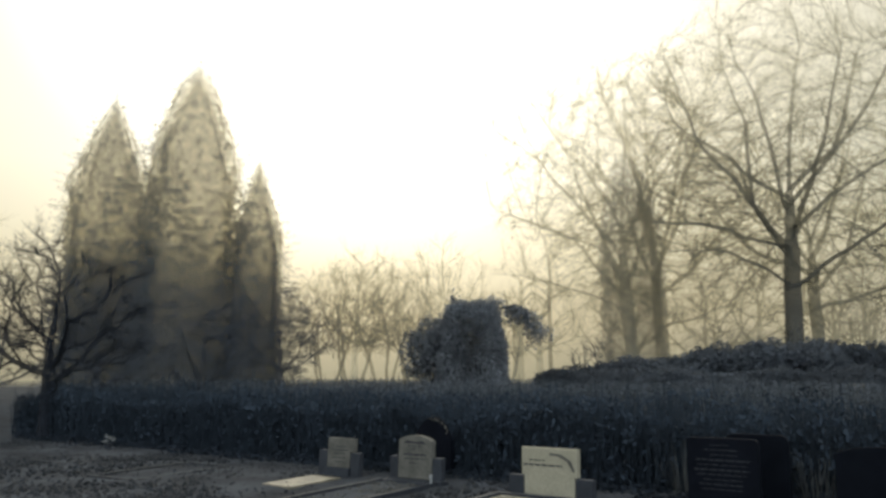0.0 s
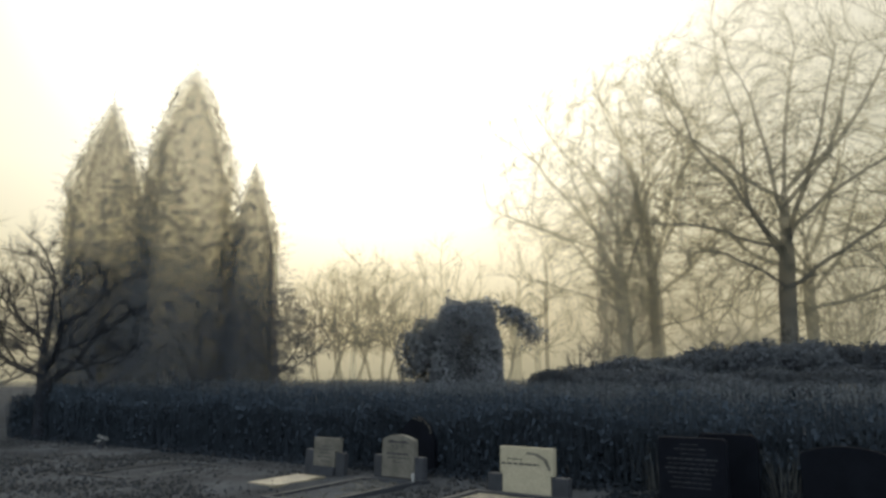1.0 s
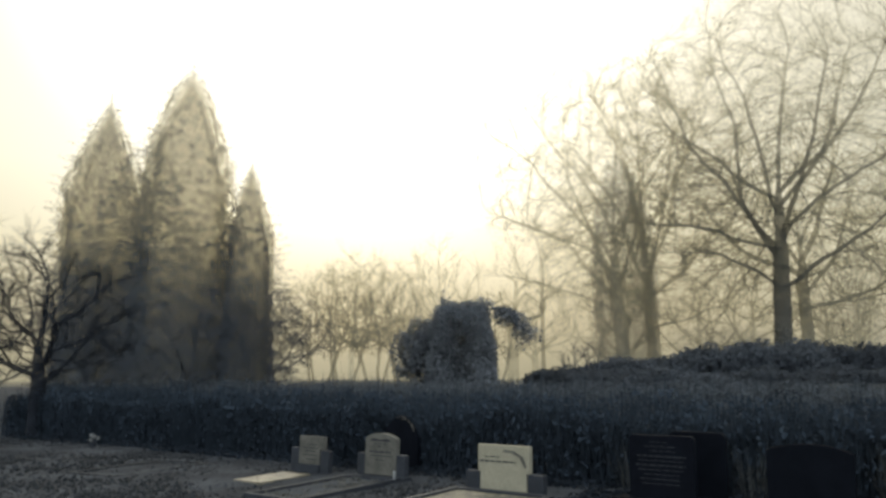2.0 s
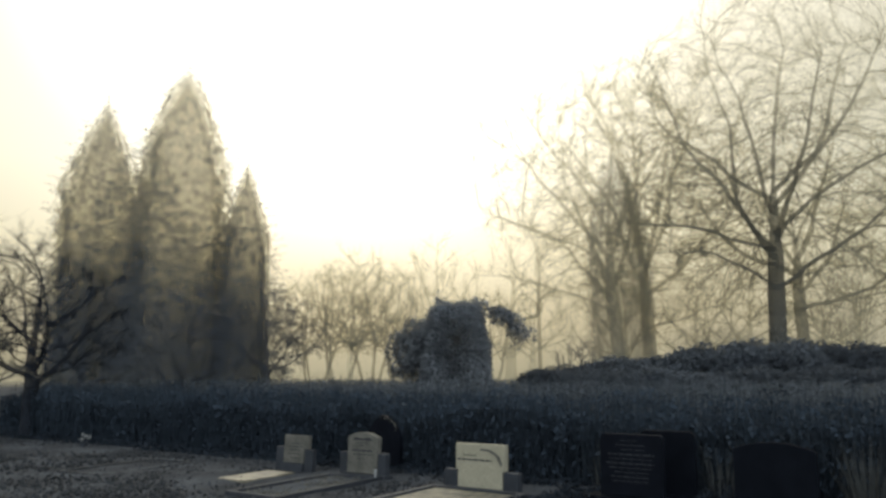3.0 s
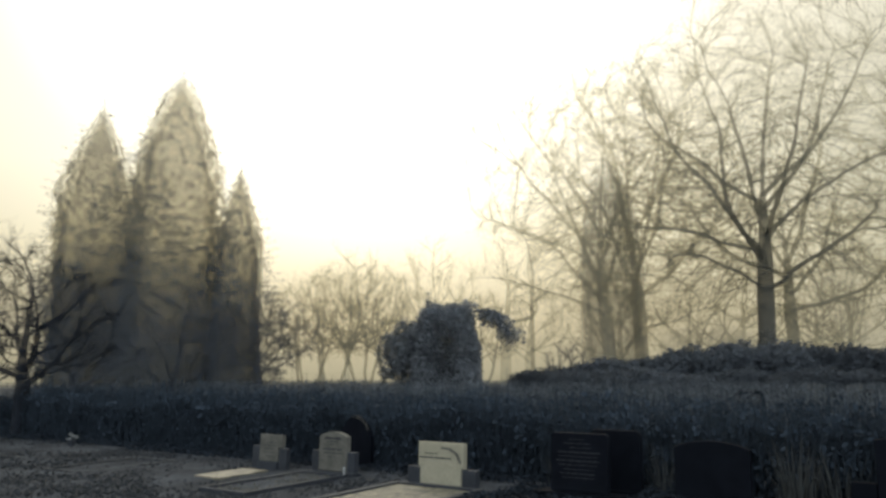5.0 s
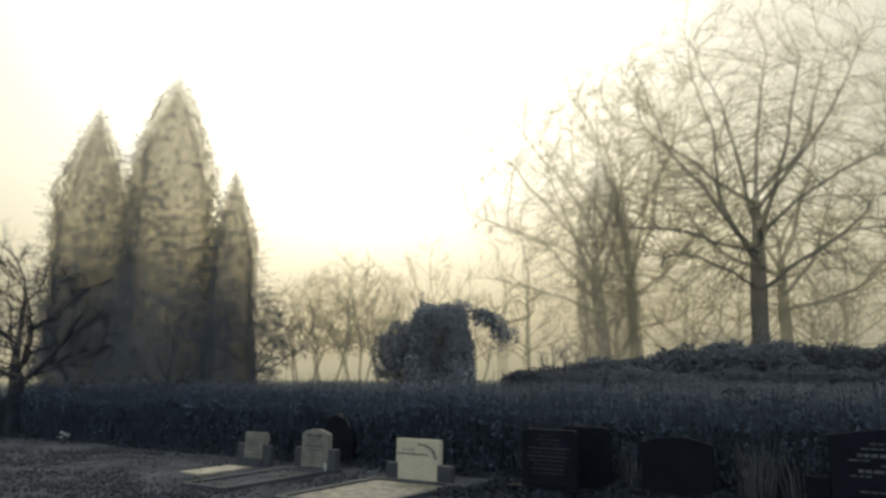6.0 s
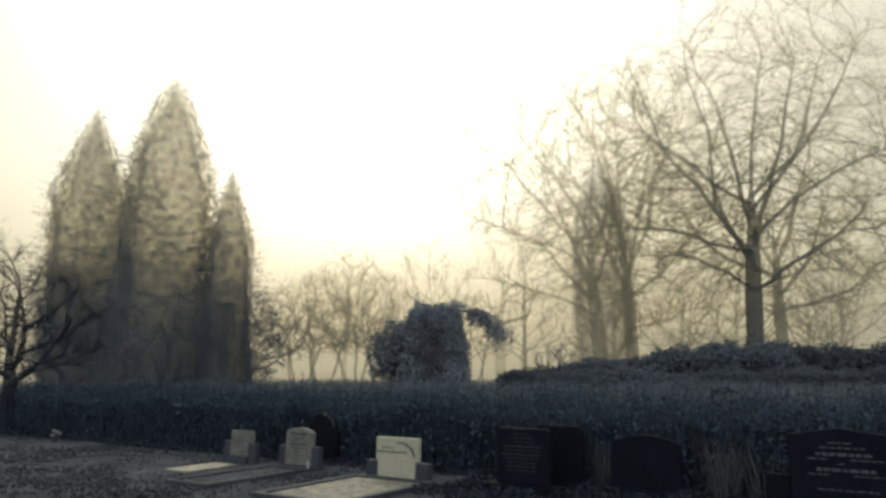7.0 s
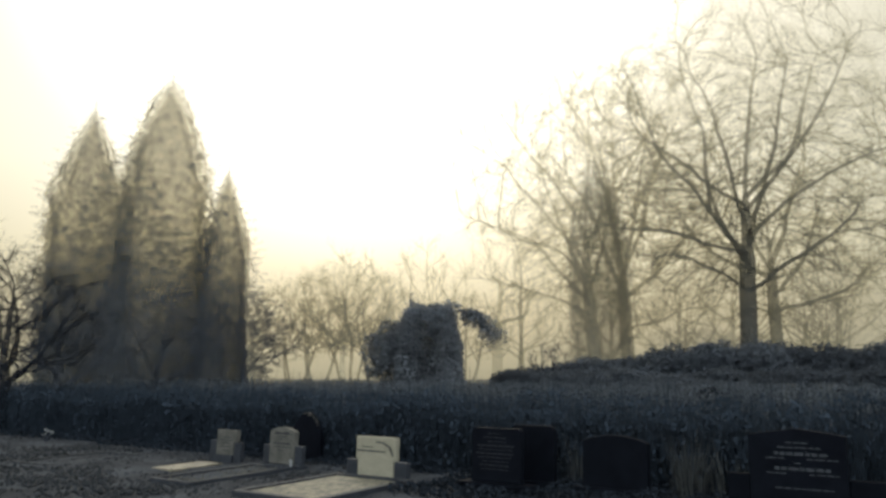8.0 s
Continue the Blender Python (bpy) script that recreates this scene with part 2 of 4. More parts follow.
def bare_tree(name, at, height, spread, trunk_r, material, label, category="tree", seed=1, fork=0.25, lean=(0, 0), stems=1, droop=0.0, low=0.22, step=0.55,
              points=1300, twig=0.012, twigs=3, twig_len=1.1, group="", power=1.85, shell=0.45, squash=1.0, wild=0.06, cone=0.0, inertia=0.75, reach=10.0,
              limbs=(), leader=0.0, full=2.0, rough=0.28, sub=2, stray=0.42):
    """A leafless tree: branches grow from its trunk and main limbs towards scattered points of its crown, thicken towards the root, and carry fine twigs.
    limbs: (on which limb, or -1 for the trunk; how far up it; heading; climb at the start and at the end in degrees; length)."""
    g = np.random.default_rng(seed)
    # where the crown is: a dome from its lowest skirts to the top
    want = []
    zc, up_r, low_r = height * 0.52, height * 0.48, height * (0.52 - low)
    while len(want) < points:
        d = g.normal(size=3)
        d /= (np.abs(d[0] ** 2 + d[1] ** 2) ** (full / 2) + abs(d[2]) ** full) ** (1 / full)
        r = g.random() ** shell * 1.0
        bump = 1.0 - rough / 2 + rough * noise.noise(Vector((d[0] * 1.9 + seed, d[1] * 1.9, d[2] * 1.9)))
        q = d * r * bump
        p = np.array((q[0] * spread * (1 - cone * max(0, q[2])), q[1] * spread * squash * (1 - cone * max(0, q[2])), zc + q[2] * (up_r if q[2] > 0 else low_r)))
        p[:2] += np.array(lean) * p[2] / height
        want.append(p)
    want = np.array(want)
    pos, par = [], []
    for k in range(stems):
        ph = 2 * math.pi * (k + 0.4 * g.random()) / stems
        out = np.array((math.cos(ph), math.sin(ph), 0.0))
        p = out * (0 if stems == 1 else trunk_r * 1.6) - np.array((0, 0, 0.15))
        d = np.array((lean[0] / height, lean[1] / height, 1.0)) + out * (0 if stems == 1 else 0.42)
        prev = -1
        for i in range(max(2, int((leader or height * fork) / step))):
            pos.append(p.copy())
            par.append(prev)
            prev = len(pos) - 1
            d = d + g.normal(size=3) * (0.02 if stems == 1 else 0.015)
            d /= np.linalg.norm(d)
            p = p + d * step
    paths = []
    for on, up, head, e0, e1, length in limbs:
        line = paths[on] if on >= 0 else list(range(len(pos) if not paths else paths[0][0]))
        prev = line[int(up * (len(line) - 1))] if on >= 0 else min(line, key=lambda i: abs(pos[i][2] - up))
        p, new_line, turn_by = pos[prev].copy(), [], 0.0
        for i in range(int(length / step)):
            u = i * step / length
            turn_by = 0.85 * turn_by + g.normal() * 5
            az, el = radians(head + turn_by * 1.5), radians(e0 + (e1 - e0) * u + turn_by)
            p = p + step * np.array((math.cos(az) * math.cos(el), math.sin(az) * math.cos(el), math.sin(el)))
            pos.append(p.copy())
            par.append(prev)
            prev = len(pos) - 1
            new_line.append(prev)
        paths.append(new_line)
    alive = np.ones(len(want), bool)
    best, near = np.full(len(want), 1e9), np.zeros(len(want), int)
    fresh = range(len(pos))
    for turn in range(int(3.2 * height / step)):
        for i in fresh:
            dd = np.linalg.norm(want - pos[i], axis=1)
            m = dd < best
            best[m], near[m] = dd[m], i
        alive &= best > step * 1.8
        if not alive.any():
            break
        grown = []
        live = alive & (best < step * reach) if turn > 8 else alive
        if not live.any():
            break
        for i in np.unique(near[live]):
            v = want[live & (near == i)] - pos[i]
            v = (v / np.linalg.norm(v, axis=1)[:, None]).sum(0)
            v = v / (np.linalg.norm(v) + 1e-9)
            if par[i] >= 0:
                w = pos[i] - pos[par[i]]
                v = v + inertia * w / (np.linalg.norm(w) + 1e-9)
            v = v + g.normal(size=3) * wild
            v[2] += 0.05
            v = v / np.linalg.norm(v)
            q = pos[i] + v * step
            if any(par[c] == i and np.linalg.norm(pos[c] - q) < step * 0.35 for c in range(max(0, len(pos) - 400), len(pos))):
                continue
            grown.append((q, i))
        if not grown:
            break
        fresh = range(len(pos), len(pos) + len(grown))
        for q, i in grown:
            pos.append(q)
            par.append(i)
    n = len(pos)
    kids = [[] for _ in range(n)]
    for i, p in enumerate(par):
        if p >= 0:
            kids[p].append(i)
    load = np.zeros(n)
    for i in range(n - 1, -1, -1):
        load[i] = sum(load[c] for c in kids[i]) + (1.0 if not kids[i] else 0.0)
    tot = max(load[i] for i in range(n) if par[i] < 0)
    rad = np.maximum(twig, trunk_r * (load / tot) ** (1 / power))
    wood, fine = Wood(), Wood()
    starts = [(i, None) for i in range(n) if par[i] < 0]
    while starts:
        i, frm = starts.pop()
        line = [frm, i] if frm is not None else [i]
        while kids[i]:
            big = max(kids[i], key=lambda c: load[c])
            starts.extend((c, i) for c in kids[i] if c != big)
            i = big
            line.append(i)
        rr = [rad[j] for j in line]
        if frm is not None:
            rr[0] = min(rr[0], rr[1] * 1.15)
        else:
            rr[0], rr[1] = rr[0] * 1.5, rr[1] * 1.15
        if len(line) > 1:
            wood.tube([Vector(pos[j]) for j in line], rr, 10 if rr[0] > 0.2 else 6 if rr[0] > 0.06 else 4)
    # twigs on all thin growth
    lim = max(twig * 2.2, trunk_r * 0.12)
    for i in range(n):
        if rad[i] > lim or par[i] < 0:
            continue
        d0 = pos[i] - pos[par[i]]
        d0 = d0 / (np.linalg.norm(d0) + 1e-9)
        for k in range(twigs + (1 if not kids[i] else 0)):
            v = d0 + g.normal(size=3) * stray + np.array((0, 0, 0.25 - droop))
            v /= np.linalg.norm(v)
            ln = twig_len * g.uniform(0.5, 1.25)
            bend = g.normal(size=3) * 0.12 + np.array((0, 0, 0.14 - droop * 0.8))
            p0 = pos[i] + (pos[par[i]] - pos[i]) * g.random()
            p1 = p0 + v * ln * 0.5
            v2 = v + bend
            p2 = p1 + v2 / np.linalg.norm(v2) * ln * 0.5
            fine.tube([Vector(p0), Vector(p1), Vector(p2)], [twig * 0.85, twig * 0.65, twig * 0.4], 3)
            for s in range(sub):
                w = v + g.normal(size=3) * 0.6 + np.array((0, 0, 0.1 - droop))
                w /= np.linalg.norm(w)
                o = p0 + (p1 - p0) * (0.5 + 0.5 * s) if s < 2 else (p1 + p2) * 0.5
                fine.tube([Vector(o), Vector(o + w * ln * g.uniform(0.25, 0.5))], [twig * 0.55, twig * 0.35], 3)
    tree = empty(name, pose(*at, 0, 0, 0), label, category, group)
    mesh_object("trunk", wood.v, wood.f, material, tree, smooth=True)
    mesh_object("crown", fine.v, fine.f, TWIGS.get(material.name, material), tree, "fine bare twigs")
    return tree


# ---- foliage made of many small leaves ----
def leaf_mesh(name, centres, size, material, parent, seed, long=1.6, flat=0.5, hang=0.0, label="", corners=4):
    """Diamond leaves at the given centres, turned at random; flat: how level they lie; hang: how far their tips droop."""
    g = np.random.default_rng(seed)
    c = np.asarray(centres, float)
    n = len(c)
    t = g.normal(size=(n, 3))
    t[:, 2] = t[:, 2] * (1 - flat) - hang
    t /= np.linalg.norm(t, axis=1)[:, None] + 1e-9
    s = np.cross(t, g.normal(size=(n, 3)))
    s /= np.linalg.norm(s, axis=1)[:, None] + 1e-9
    k = size * g.uniform(0.55, 1.35, n)[:, None]
    v = np.empty((n, 4, 3))
    v[:, 0], v[:, 2] = c - t * k * long * 0.5, c + t * k * long * 0.5
    mid = c - t * k * 0.1
    v[:, 1], v[:, 3] = mid + s * k * 0.45, mid - s * k * 0.45
    if corners == 3:
        v = v[:, (1, 2, 3)]
    return mesh_object(name, v.reshape(-1, 3).tolist(), np.arange(n * corners).reshape(-1, corners).tolist(), material, parent, label)


def core(name, profile, height, rings, sides, material, parent, seed, layers=0.0):
    """The closed inner mass of dense foliage: lumpy all over, with drooping boughs in layers, so that its edge is ragged."""
    verts, faces = [], []
    for i in range(rings):
        z = 0.15 + (height - 0.15) * i / (rings - 1)
        for k in range(sides):
            a = 2 * math.pi * k / sides
            x, y = profile(z, a)
            w = 1 + 0.16 * noise.noise(Vector((x * 1.1 + seed, y * 1.1, z * 0.9))) + 0.14 * noise.noise(Vector((x * 3.1, y * 3.1 + seed, z * 2.4)))
            if layers:
                tier = z * 1.35 + 1.6 * noise.noise(Vector((math.cos(a) * 1.7 + seed, math.sin(a) * 1.7, z * 0.35)))
                tooth = 1 - (tier - math.floor(tier))
                w += layers * (tooth * tooth - 0.3) * (0.6 + 0.8 * noise.noise(Vector((math.cos(a) * 4, math.sin(a) * 4 + seed, math.floor(tier)))))
                w += 0.10 * noise.noise(Vector((math.cos(a) * 9, math.sin(a) * 9 + seed, z * 6)))
            verts.append((x * w, y * w, z))
    for i in range(rings - 1):
        for k in range(sides):
            k2 = (k + 1) % sides
            faces.append((i * sides + k, i * sides + k2, (i + 1) * sides + k2, (i + 1) * sides + k))
    faces.append(tuple(range((rings - 1) * sides, rings * sides)))
    return mesh_object(name, verts, faces, material, parent, smooth=True)


def conifer(at, height, profile, material, seed, label, count, core_r=2.3, leaf=0.15, tufts=900, group="tall conifers"):
    """A dense cypress: a trunk, a closed mass of foliage in drooping tiers, and ragged sprays all over it."""
    g = np.random.default_rng(seed)
    tree = empty("conifer_tree", pose(*at), label, "conifer", group)
    wood = Wood()
    wood.tube([Vector((0, 0, height * 0.05 * i - 0.1 * (i == 0))) for i in range(7)], [0.26 * (1 - i / 6.3) for i in range(7)], 8)
    mesh_object("trunk", wood.v, wood.f, M["bark_far"], tree, smooth=True)

    def reach(z, a, vary=0.0):
        c, d = math.cos(a), math.sin(a)
        r = profile(min(1.0, z / height))
        tier = z * 0.95 + 1.5 * noise.noise(Vector((c * 1.7 + seed, d * 1.7, z * 0.3 + vary)))
        tooth = 1 - (tier - math.floor(tier))
        w = 0.92 + 0.22 * noise.noise(Vector((c * 1.6 + seed, d * 1.6, z * 0.5 + vary)))
        w += 0.26 * (tooth - 0.5) * (0.6 + noise.noise(Vector((c * 4, d * 4 + seed, math.floor(tier) + vary))))
        w += 0.22 * noise.noise(Vector((c * 4, d * 4 + seed, z * 2.2 + vary))) + 0.16 * noise.noise(Vector((c * 10, d * 10 + seed, z * 5 + vary)))
        return max(0.03, r * w)

    # closed see-through shells inside, each a little smaller, which even out the imitated haze
    rings, sides = int(height * 7), 64
    for layer in range(5 if core_r else 0):
        verts, faces = [], []
        share, top = 0.97 - 0.07 * layer, height * (0.985 - 0.014 * layer)
        for i in range(rings):
            z = 0.1 + (top - 0.1) * i / (rings - 1)
            for k in range(sides):
                a = 2 * math.pi * k / sides
                c, d = math.cos(a), math.sin(a)
                lump = 1 + 0.14 * noise.noise(Vector((c * 1.5 + layer * 3, d * 1.5 + seed, z * 0.7))) + 0.08 * noise.noise(Vector((c * 3, d * 3 + seed, z * 1.7 + layer * 5)))
                full = profile(min(1.0, z / top))
                jag = reach(z * height / top, a, 7.3 * layer) / max(0.05, profile(min(1.0, z / height))) - 0.92
                r = max(0.02, min(share * full, core_r * (1.04 - 0.05 * layer)) * (lump + max(-0.25, min(0.35, 0.7 * jag))))
                verts.append((r * c, r * d, z))
        for i in range(rings - 1):
            for k in range(sides):
                k2 = (k + 1) % sides
                faces.append((i * sides + k, i * sides + k2, (i + 1) * sides + k2, (i + 1) * sides + k))
        mesh_object("inner_foliage", verts, faces, M[material + "_core"], tree, smooth=True)

    # evenly dense over its whole width, thinner in the middle than at the rim, so that the imitated haze looks even
    widths = [profile((i + 0.5) / 200) for i in range(200)]
    levels = g.choice(200, size=count, p=np.array(widths) / sum(widths))
    cents = []
    for i in levels:
        z, a = height * (i + g.random()) / 200, g.uniform(0, 6.283)
        r = reach(z, a) * math.sqrt(1 - g.random() ** 2)
        p = (r * math.cos(a), r * math.sin(a), max(0.05, z))
        cents.append(p)
    leaf_mesh("foliage", cents, leaf, M[material], tree, seed, 1.7, 0.3, 0.2, "dense scale foliage", corners=3)
    cents = []
    for k in range(tufts):
        z, a = height * (1 - math.sqrt(1 - 0.999 * g.random())) ** 0.9, g.uniform(0, 6.283)
        r, long = reach(z, a), g.uniform(0.3, 0.9)
        for q in range(26):
            u = (q + g.random()) / 26
            cents.append(((r - 0.25 + long * u) * math.cos(a) + g.normal() * 0.12 * (1.15 - u), (r - 0.25 + long * u) * math.sin(a) + g.normal() * 0.12 * (1.15 - u), z + 0.12 * long * u + g.normal() * 0.11 * (1.1 - u)))
    for q in range(110):
        cents.append((g.normal() * 0.17 * (1.02 - q / 110), g.normal() * 0.17 * (1.02 - q / 110), height - 0.9 + q * 0.012))
    leaf_mesh("sprays", cents, 0.15, M[material + "_tip"], tree, seed, 1.9, 0.3, 0.0, "ragged drooping sprays", corners=3)
    return tree


def shrub(name, at, size, count, leaf, material, seed, label, category, group="", boxy=False, lumps=9):
    """A leafy bush built of overlapping clumps of leaves on a few stems."""
    g = np.random.default_rng(seed)
    sx, sy, sz = size
    ob = empty(name, pose(*at), label, category, group)
    cents = []
    wood = Wood()
    for k in range(lumps):
        if boxy:
            c = np.array((g.uniform(-0.8, 0.8) * sx, g.uniform(-0.8, 0.8) * sy, sz * (k + 0.5) / lumps))
            rad = np.array((sx * 0.55, sy * 0.55, sz * 0.22))
        else:
            a, r = k * 2.399, math.sqrt((k + 0.5) / lumps) * 0.72
            c = np.array((math.cos(a) * r * sx, math.sin(a) * r * sy, sz * (0.35 + 0.38 * (1 - r * r)) * g.uniform(0.85, 1.1)))
            rad = np.array((sx, sy, sz)) * g.uniform(0.30, 0.42, 3) * np.array((1, 1, 0.8))
        d = g.normal(size=(count // lumps, 3))
        d /= np.linalg.norm(d, axis=1)[:, None]
        d *= g.uniform(0.55, 1.08, len(d))[:, None] ** 0.6
        q = c + d * rad
        q[:, 2] = np.abs(q[:, 2])
        cents.append(q)
        wood.tube([Vector((c[0] * 0.2, c[1] * 0.2, -0.05)), Vector((c[0] * 0.6, c[1] * 0.6, c[2] * 0.5)), Vector(c)], [0.05, 0.035, 0.012], 5)
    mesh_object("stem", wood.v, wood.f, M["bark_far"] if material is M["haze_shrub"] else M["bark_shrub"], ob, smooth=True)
    leaf_mesh("foliage", np.concatenate(cents), leaf, material, ob, seed, 1.5, 0.35, 0.1, corners=3)
    return ob

# ---- the trees ----
OAK_LIMBS = [(-1, 7.0, 180, 35, -8, 9), (-1, 9.2, 174, 14, 6, 11), (-1, 9.3, 186, 44, 70, 16), (2, 0.25, 200, 86, 78, 12), (-1, 12.6, 176, 42, 72, 14),
             (-1, 9.6, 2, 52, 36, 12), (-1, 13.2, 8, 56, 64, 13), (-1, 10.5, 275, 38, 62, 13), (-1, 9.0, 92, 34, 60, 13), (-1, 12.0, 228, 50, 70, 13), (-1, 12.2, 320, 48, 68, 13), (-1, 6.6, -12, 24, 40, 9)]
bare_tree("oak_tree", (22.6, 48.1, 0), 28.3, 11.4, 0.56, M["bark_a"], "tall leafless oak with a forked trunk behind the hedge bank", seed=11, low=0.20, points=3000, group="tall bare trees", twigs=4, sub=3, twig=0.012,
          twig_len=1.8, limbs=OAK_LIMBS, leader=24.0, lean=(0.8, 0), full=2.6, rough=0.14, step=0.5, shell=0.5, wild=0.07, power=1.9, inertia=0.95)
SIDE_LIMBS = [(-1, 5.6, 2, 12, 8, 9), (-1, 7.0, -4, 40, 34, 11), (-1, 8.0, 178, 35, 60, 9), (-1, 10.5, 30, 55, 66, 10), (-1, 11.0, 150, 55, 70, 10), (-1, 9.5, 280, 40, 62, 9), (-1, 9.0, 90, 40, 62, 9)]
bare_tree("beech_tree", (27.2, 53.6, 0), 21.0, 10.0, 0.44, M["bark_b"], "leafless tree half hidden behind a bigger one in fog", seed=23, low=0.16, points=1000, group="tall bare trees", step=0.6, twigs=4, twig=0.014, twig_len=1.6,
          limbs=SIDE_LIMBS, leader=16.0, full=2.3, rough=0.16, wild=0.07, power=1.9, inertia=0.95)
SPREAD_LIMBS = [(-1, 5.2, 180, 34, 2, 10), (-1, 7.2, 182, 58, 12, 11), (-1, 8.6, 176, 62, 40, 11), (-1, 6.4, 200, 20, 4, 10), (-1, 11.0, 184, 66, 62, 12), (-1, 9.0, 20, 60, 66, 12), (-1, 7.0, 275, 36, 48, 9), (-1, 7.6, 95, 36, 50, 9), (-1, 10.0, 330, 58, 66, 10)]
bare_tree("beech_tree", (13.0, 50.6, 0), 24.6, 10.0, 0.46, M["bark_m"], "leafless spreading tree, paled and see-through to imitate fog", seed=31, low=0.12, points=2300, group="tall bare trees", twigs=4, sub=3, twig=0.012, twig_len=1.7,
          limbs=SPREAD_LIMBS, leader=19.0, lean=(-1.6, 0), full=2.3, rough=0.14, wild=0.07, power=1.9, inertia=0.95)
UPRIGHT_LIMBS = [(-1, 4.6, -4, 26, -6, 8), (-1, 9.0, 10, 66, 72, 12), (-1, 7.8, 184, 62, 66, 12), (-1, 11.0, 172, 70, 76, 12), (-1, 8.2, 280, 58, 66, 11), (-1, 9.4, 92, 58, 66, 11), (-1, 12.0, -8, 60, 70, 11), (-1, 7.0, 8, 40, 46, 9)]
bare_tree("beech_tree", (16.6, 56.0, 0), 27.6, 9.8, 0.50, M["bark_m"], "leafless upright tree, paled and see-through to imitate fog", seed=37, low=0.16, points=2000, group="tall bare trees", step=0.6, twigs=5, twig=0.014, twig_len=1.6,
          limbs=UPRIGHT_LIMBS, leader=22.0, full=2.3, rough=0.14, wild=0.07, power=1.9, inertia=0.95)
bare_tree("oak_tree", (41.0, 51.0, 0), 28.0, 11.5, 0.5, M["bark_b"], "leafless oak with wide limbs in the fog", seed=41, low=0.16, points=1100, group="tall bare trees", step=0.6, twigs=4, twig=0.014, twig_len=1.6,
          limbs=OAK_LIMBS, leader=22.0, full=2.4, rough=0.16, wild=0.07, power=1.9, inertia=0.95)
conifer((14.9, 58.0, 0), 19.0, lambda u: 2.7 * min(1.0, (1 - u) * 2.6) ** 0.5, "cypress_m", 5, "slim cypress column among bare trees, see-through to imitate fog", 26000, leaf=0.2, tufts=240)
FAR = [(-13, 110, 22, 9), (0.5, 96, 19.5, 8), (-64, 92, 27, 12), (-48, 100, 20, 10), (34, 80, 14, 8), (48, 84, 16, 9), (22, 86, 13, 8), (62, 88, 20, 10), (12, 92, 12, 7), (27, 76, 11, 6), (41, 78, 12, 7), (-25, 104, 14, 9)]
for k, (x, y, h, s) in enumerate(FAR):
    bare_tree("far_tree", (x, y, 0), h, s, 0.42, M["bark_far"], "leafless far tree, paled and see-through to imitate fog", seed=50 + k, fork=0.2, low=0.10, points=550, step=0.9, twig=0.035, twigs=2, twig_len=2.4, group="far trees in fog")
bare_tree("far_tree", (8.1, 80.0, 0), 13, 5.0, 0.60, M["bark_far"], "thick trunk in a bright gap, paled to imitate fog", seed=66, fork=0.45, low=0.4, points=300, step=0.9, twig=0.03, twigs=4, twig_len=1.6, group="far trees in fog")
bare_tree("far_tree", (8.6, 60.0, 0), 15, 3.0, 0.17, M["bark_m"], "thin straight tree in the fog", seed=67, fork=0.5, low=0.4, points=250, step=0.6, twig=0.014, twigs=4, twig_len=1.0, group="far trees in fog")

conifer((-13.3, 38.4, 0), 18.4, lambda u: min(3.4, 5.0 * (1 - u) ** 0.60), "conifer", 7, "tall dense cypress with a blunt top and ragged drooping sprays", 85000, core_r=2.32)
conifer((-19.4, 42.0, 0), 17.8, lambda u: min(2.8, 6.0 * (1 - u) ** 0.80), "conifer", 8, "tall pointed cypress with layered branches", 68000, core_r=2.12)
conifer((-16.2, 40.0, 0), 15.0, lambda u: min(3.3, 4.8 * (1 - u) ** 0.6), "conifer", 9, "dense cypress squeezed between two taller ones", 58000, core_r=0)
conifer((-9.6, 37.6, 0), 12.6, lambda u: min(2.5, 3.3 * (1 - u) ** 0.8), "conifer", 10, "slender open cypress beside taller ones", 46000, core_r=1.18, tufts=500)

# small trees between
for k, (x, y, h, s) in enumerate([(-4.9, 40.4, 7.4, 3.7), (-3.2, 41.5, 8.2, 3.8), (-1.6, 40.4, 7.4, 3.6), (-6.6, 42.5, 7.4, 3.7), (3.4, 44.0, 6.6, 3.6)]):
    bare_tree("thorn_tree", (x, y, 0), h, s, 0.10, M["bark_s"], "small many-stemmed leafless tree with a flat crown", seed=70 + k, fork=0.17, stems=3, low=0.28, points=620, step=0.28, twig=0.009, twigs=5, sub=3, twig_len=0.9, group="small bare trees", droop=0.12, wild=0.12, full=2.4, rough=0.2)
bare_tree("apple_tree", (-7.7, 35.6, 0), 6.0, 3.6, 0.17, M["bark_shrub"], "old apple tree with hanging twiggy branches", seed=81, fork=0.24, droop=0.45, low=0.2, points=700, step=0.28, twig=0.010, twigs=4, twig_len=0.6, group="old fruit trees", wild=0.18)
bare_tree("apple_tree", (-9.5, 18.1, 0), 5.3, 2.9, 0.19, M["bark_near"], "gnarled leafless fruit tree dark against the fog", seed=83, fork=0.30, low=0.20, points=600, step=0.22, twig=0.005, twigs=7, sub=3, twig_len=0.55, group="old fruit trees", wild=0.22, shell=0.6)
bare_tree("apple_tree", (-10.6, 23.0, 0), 5.6, 3.6, 0.15, M["bark_mid"], "twiggy leafless fruit tree in front of cypresses", seed=84, fork=0.2, droop=0.3, low=0.12, points=700, step=0.28, twig=0.007, twigs=4, twig_len=0.6, group="old fruit trees", wild=0.2)
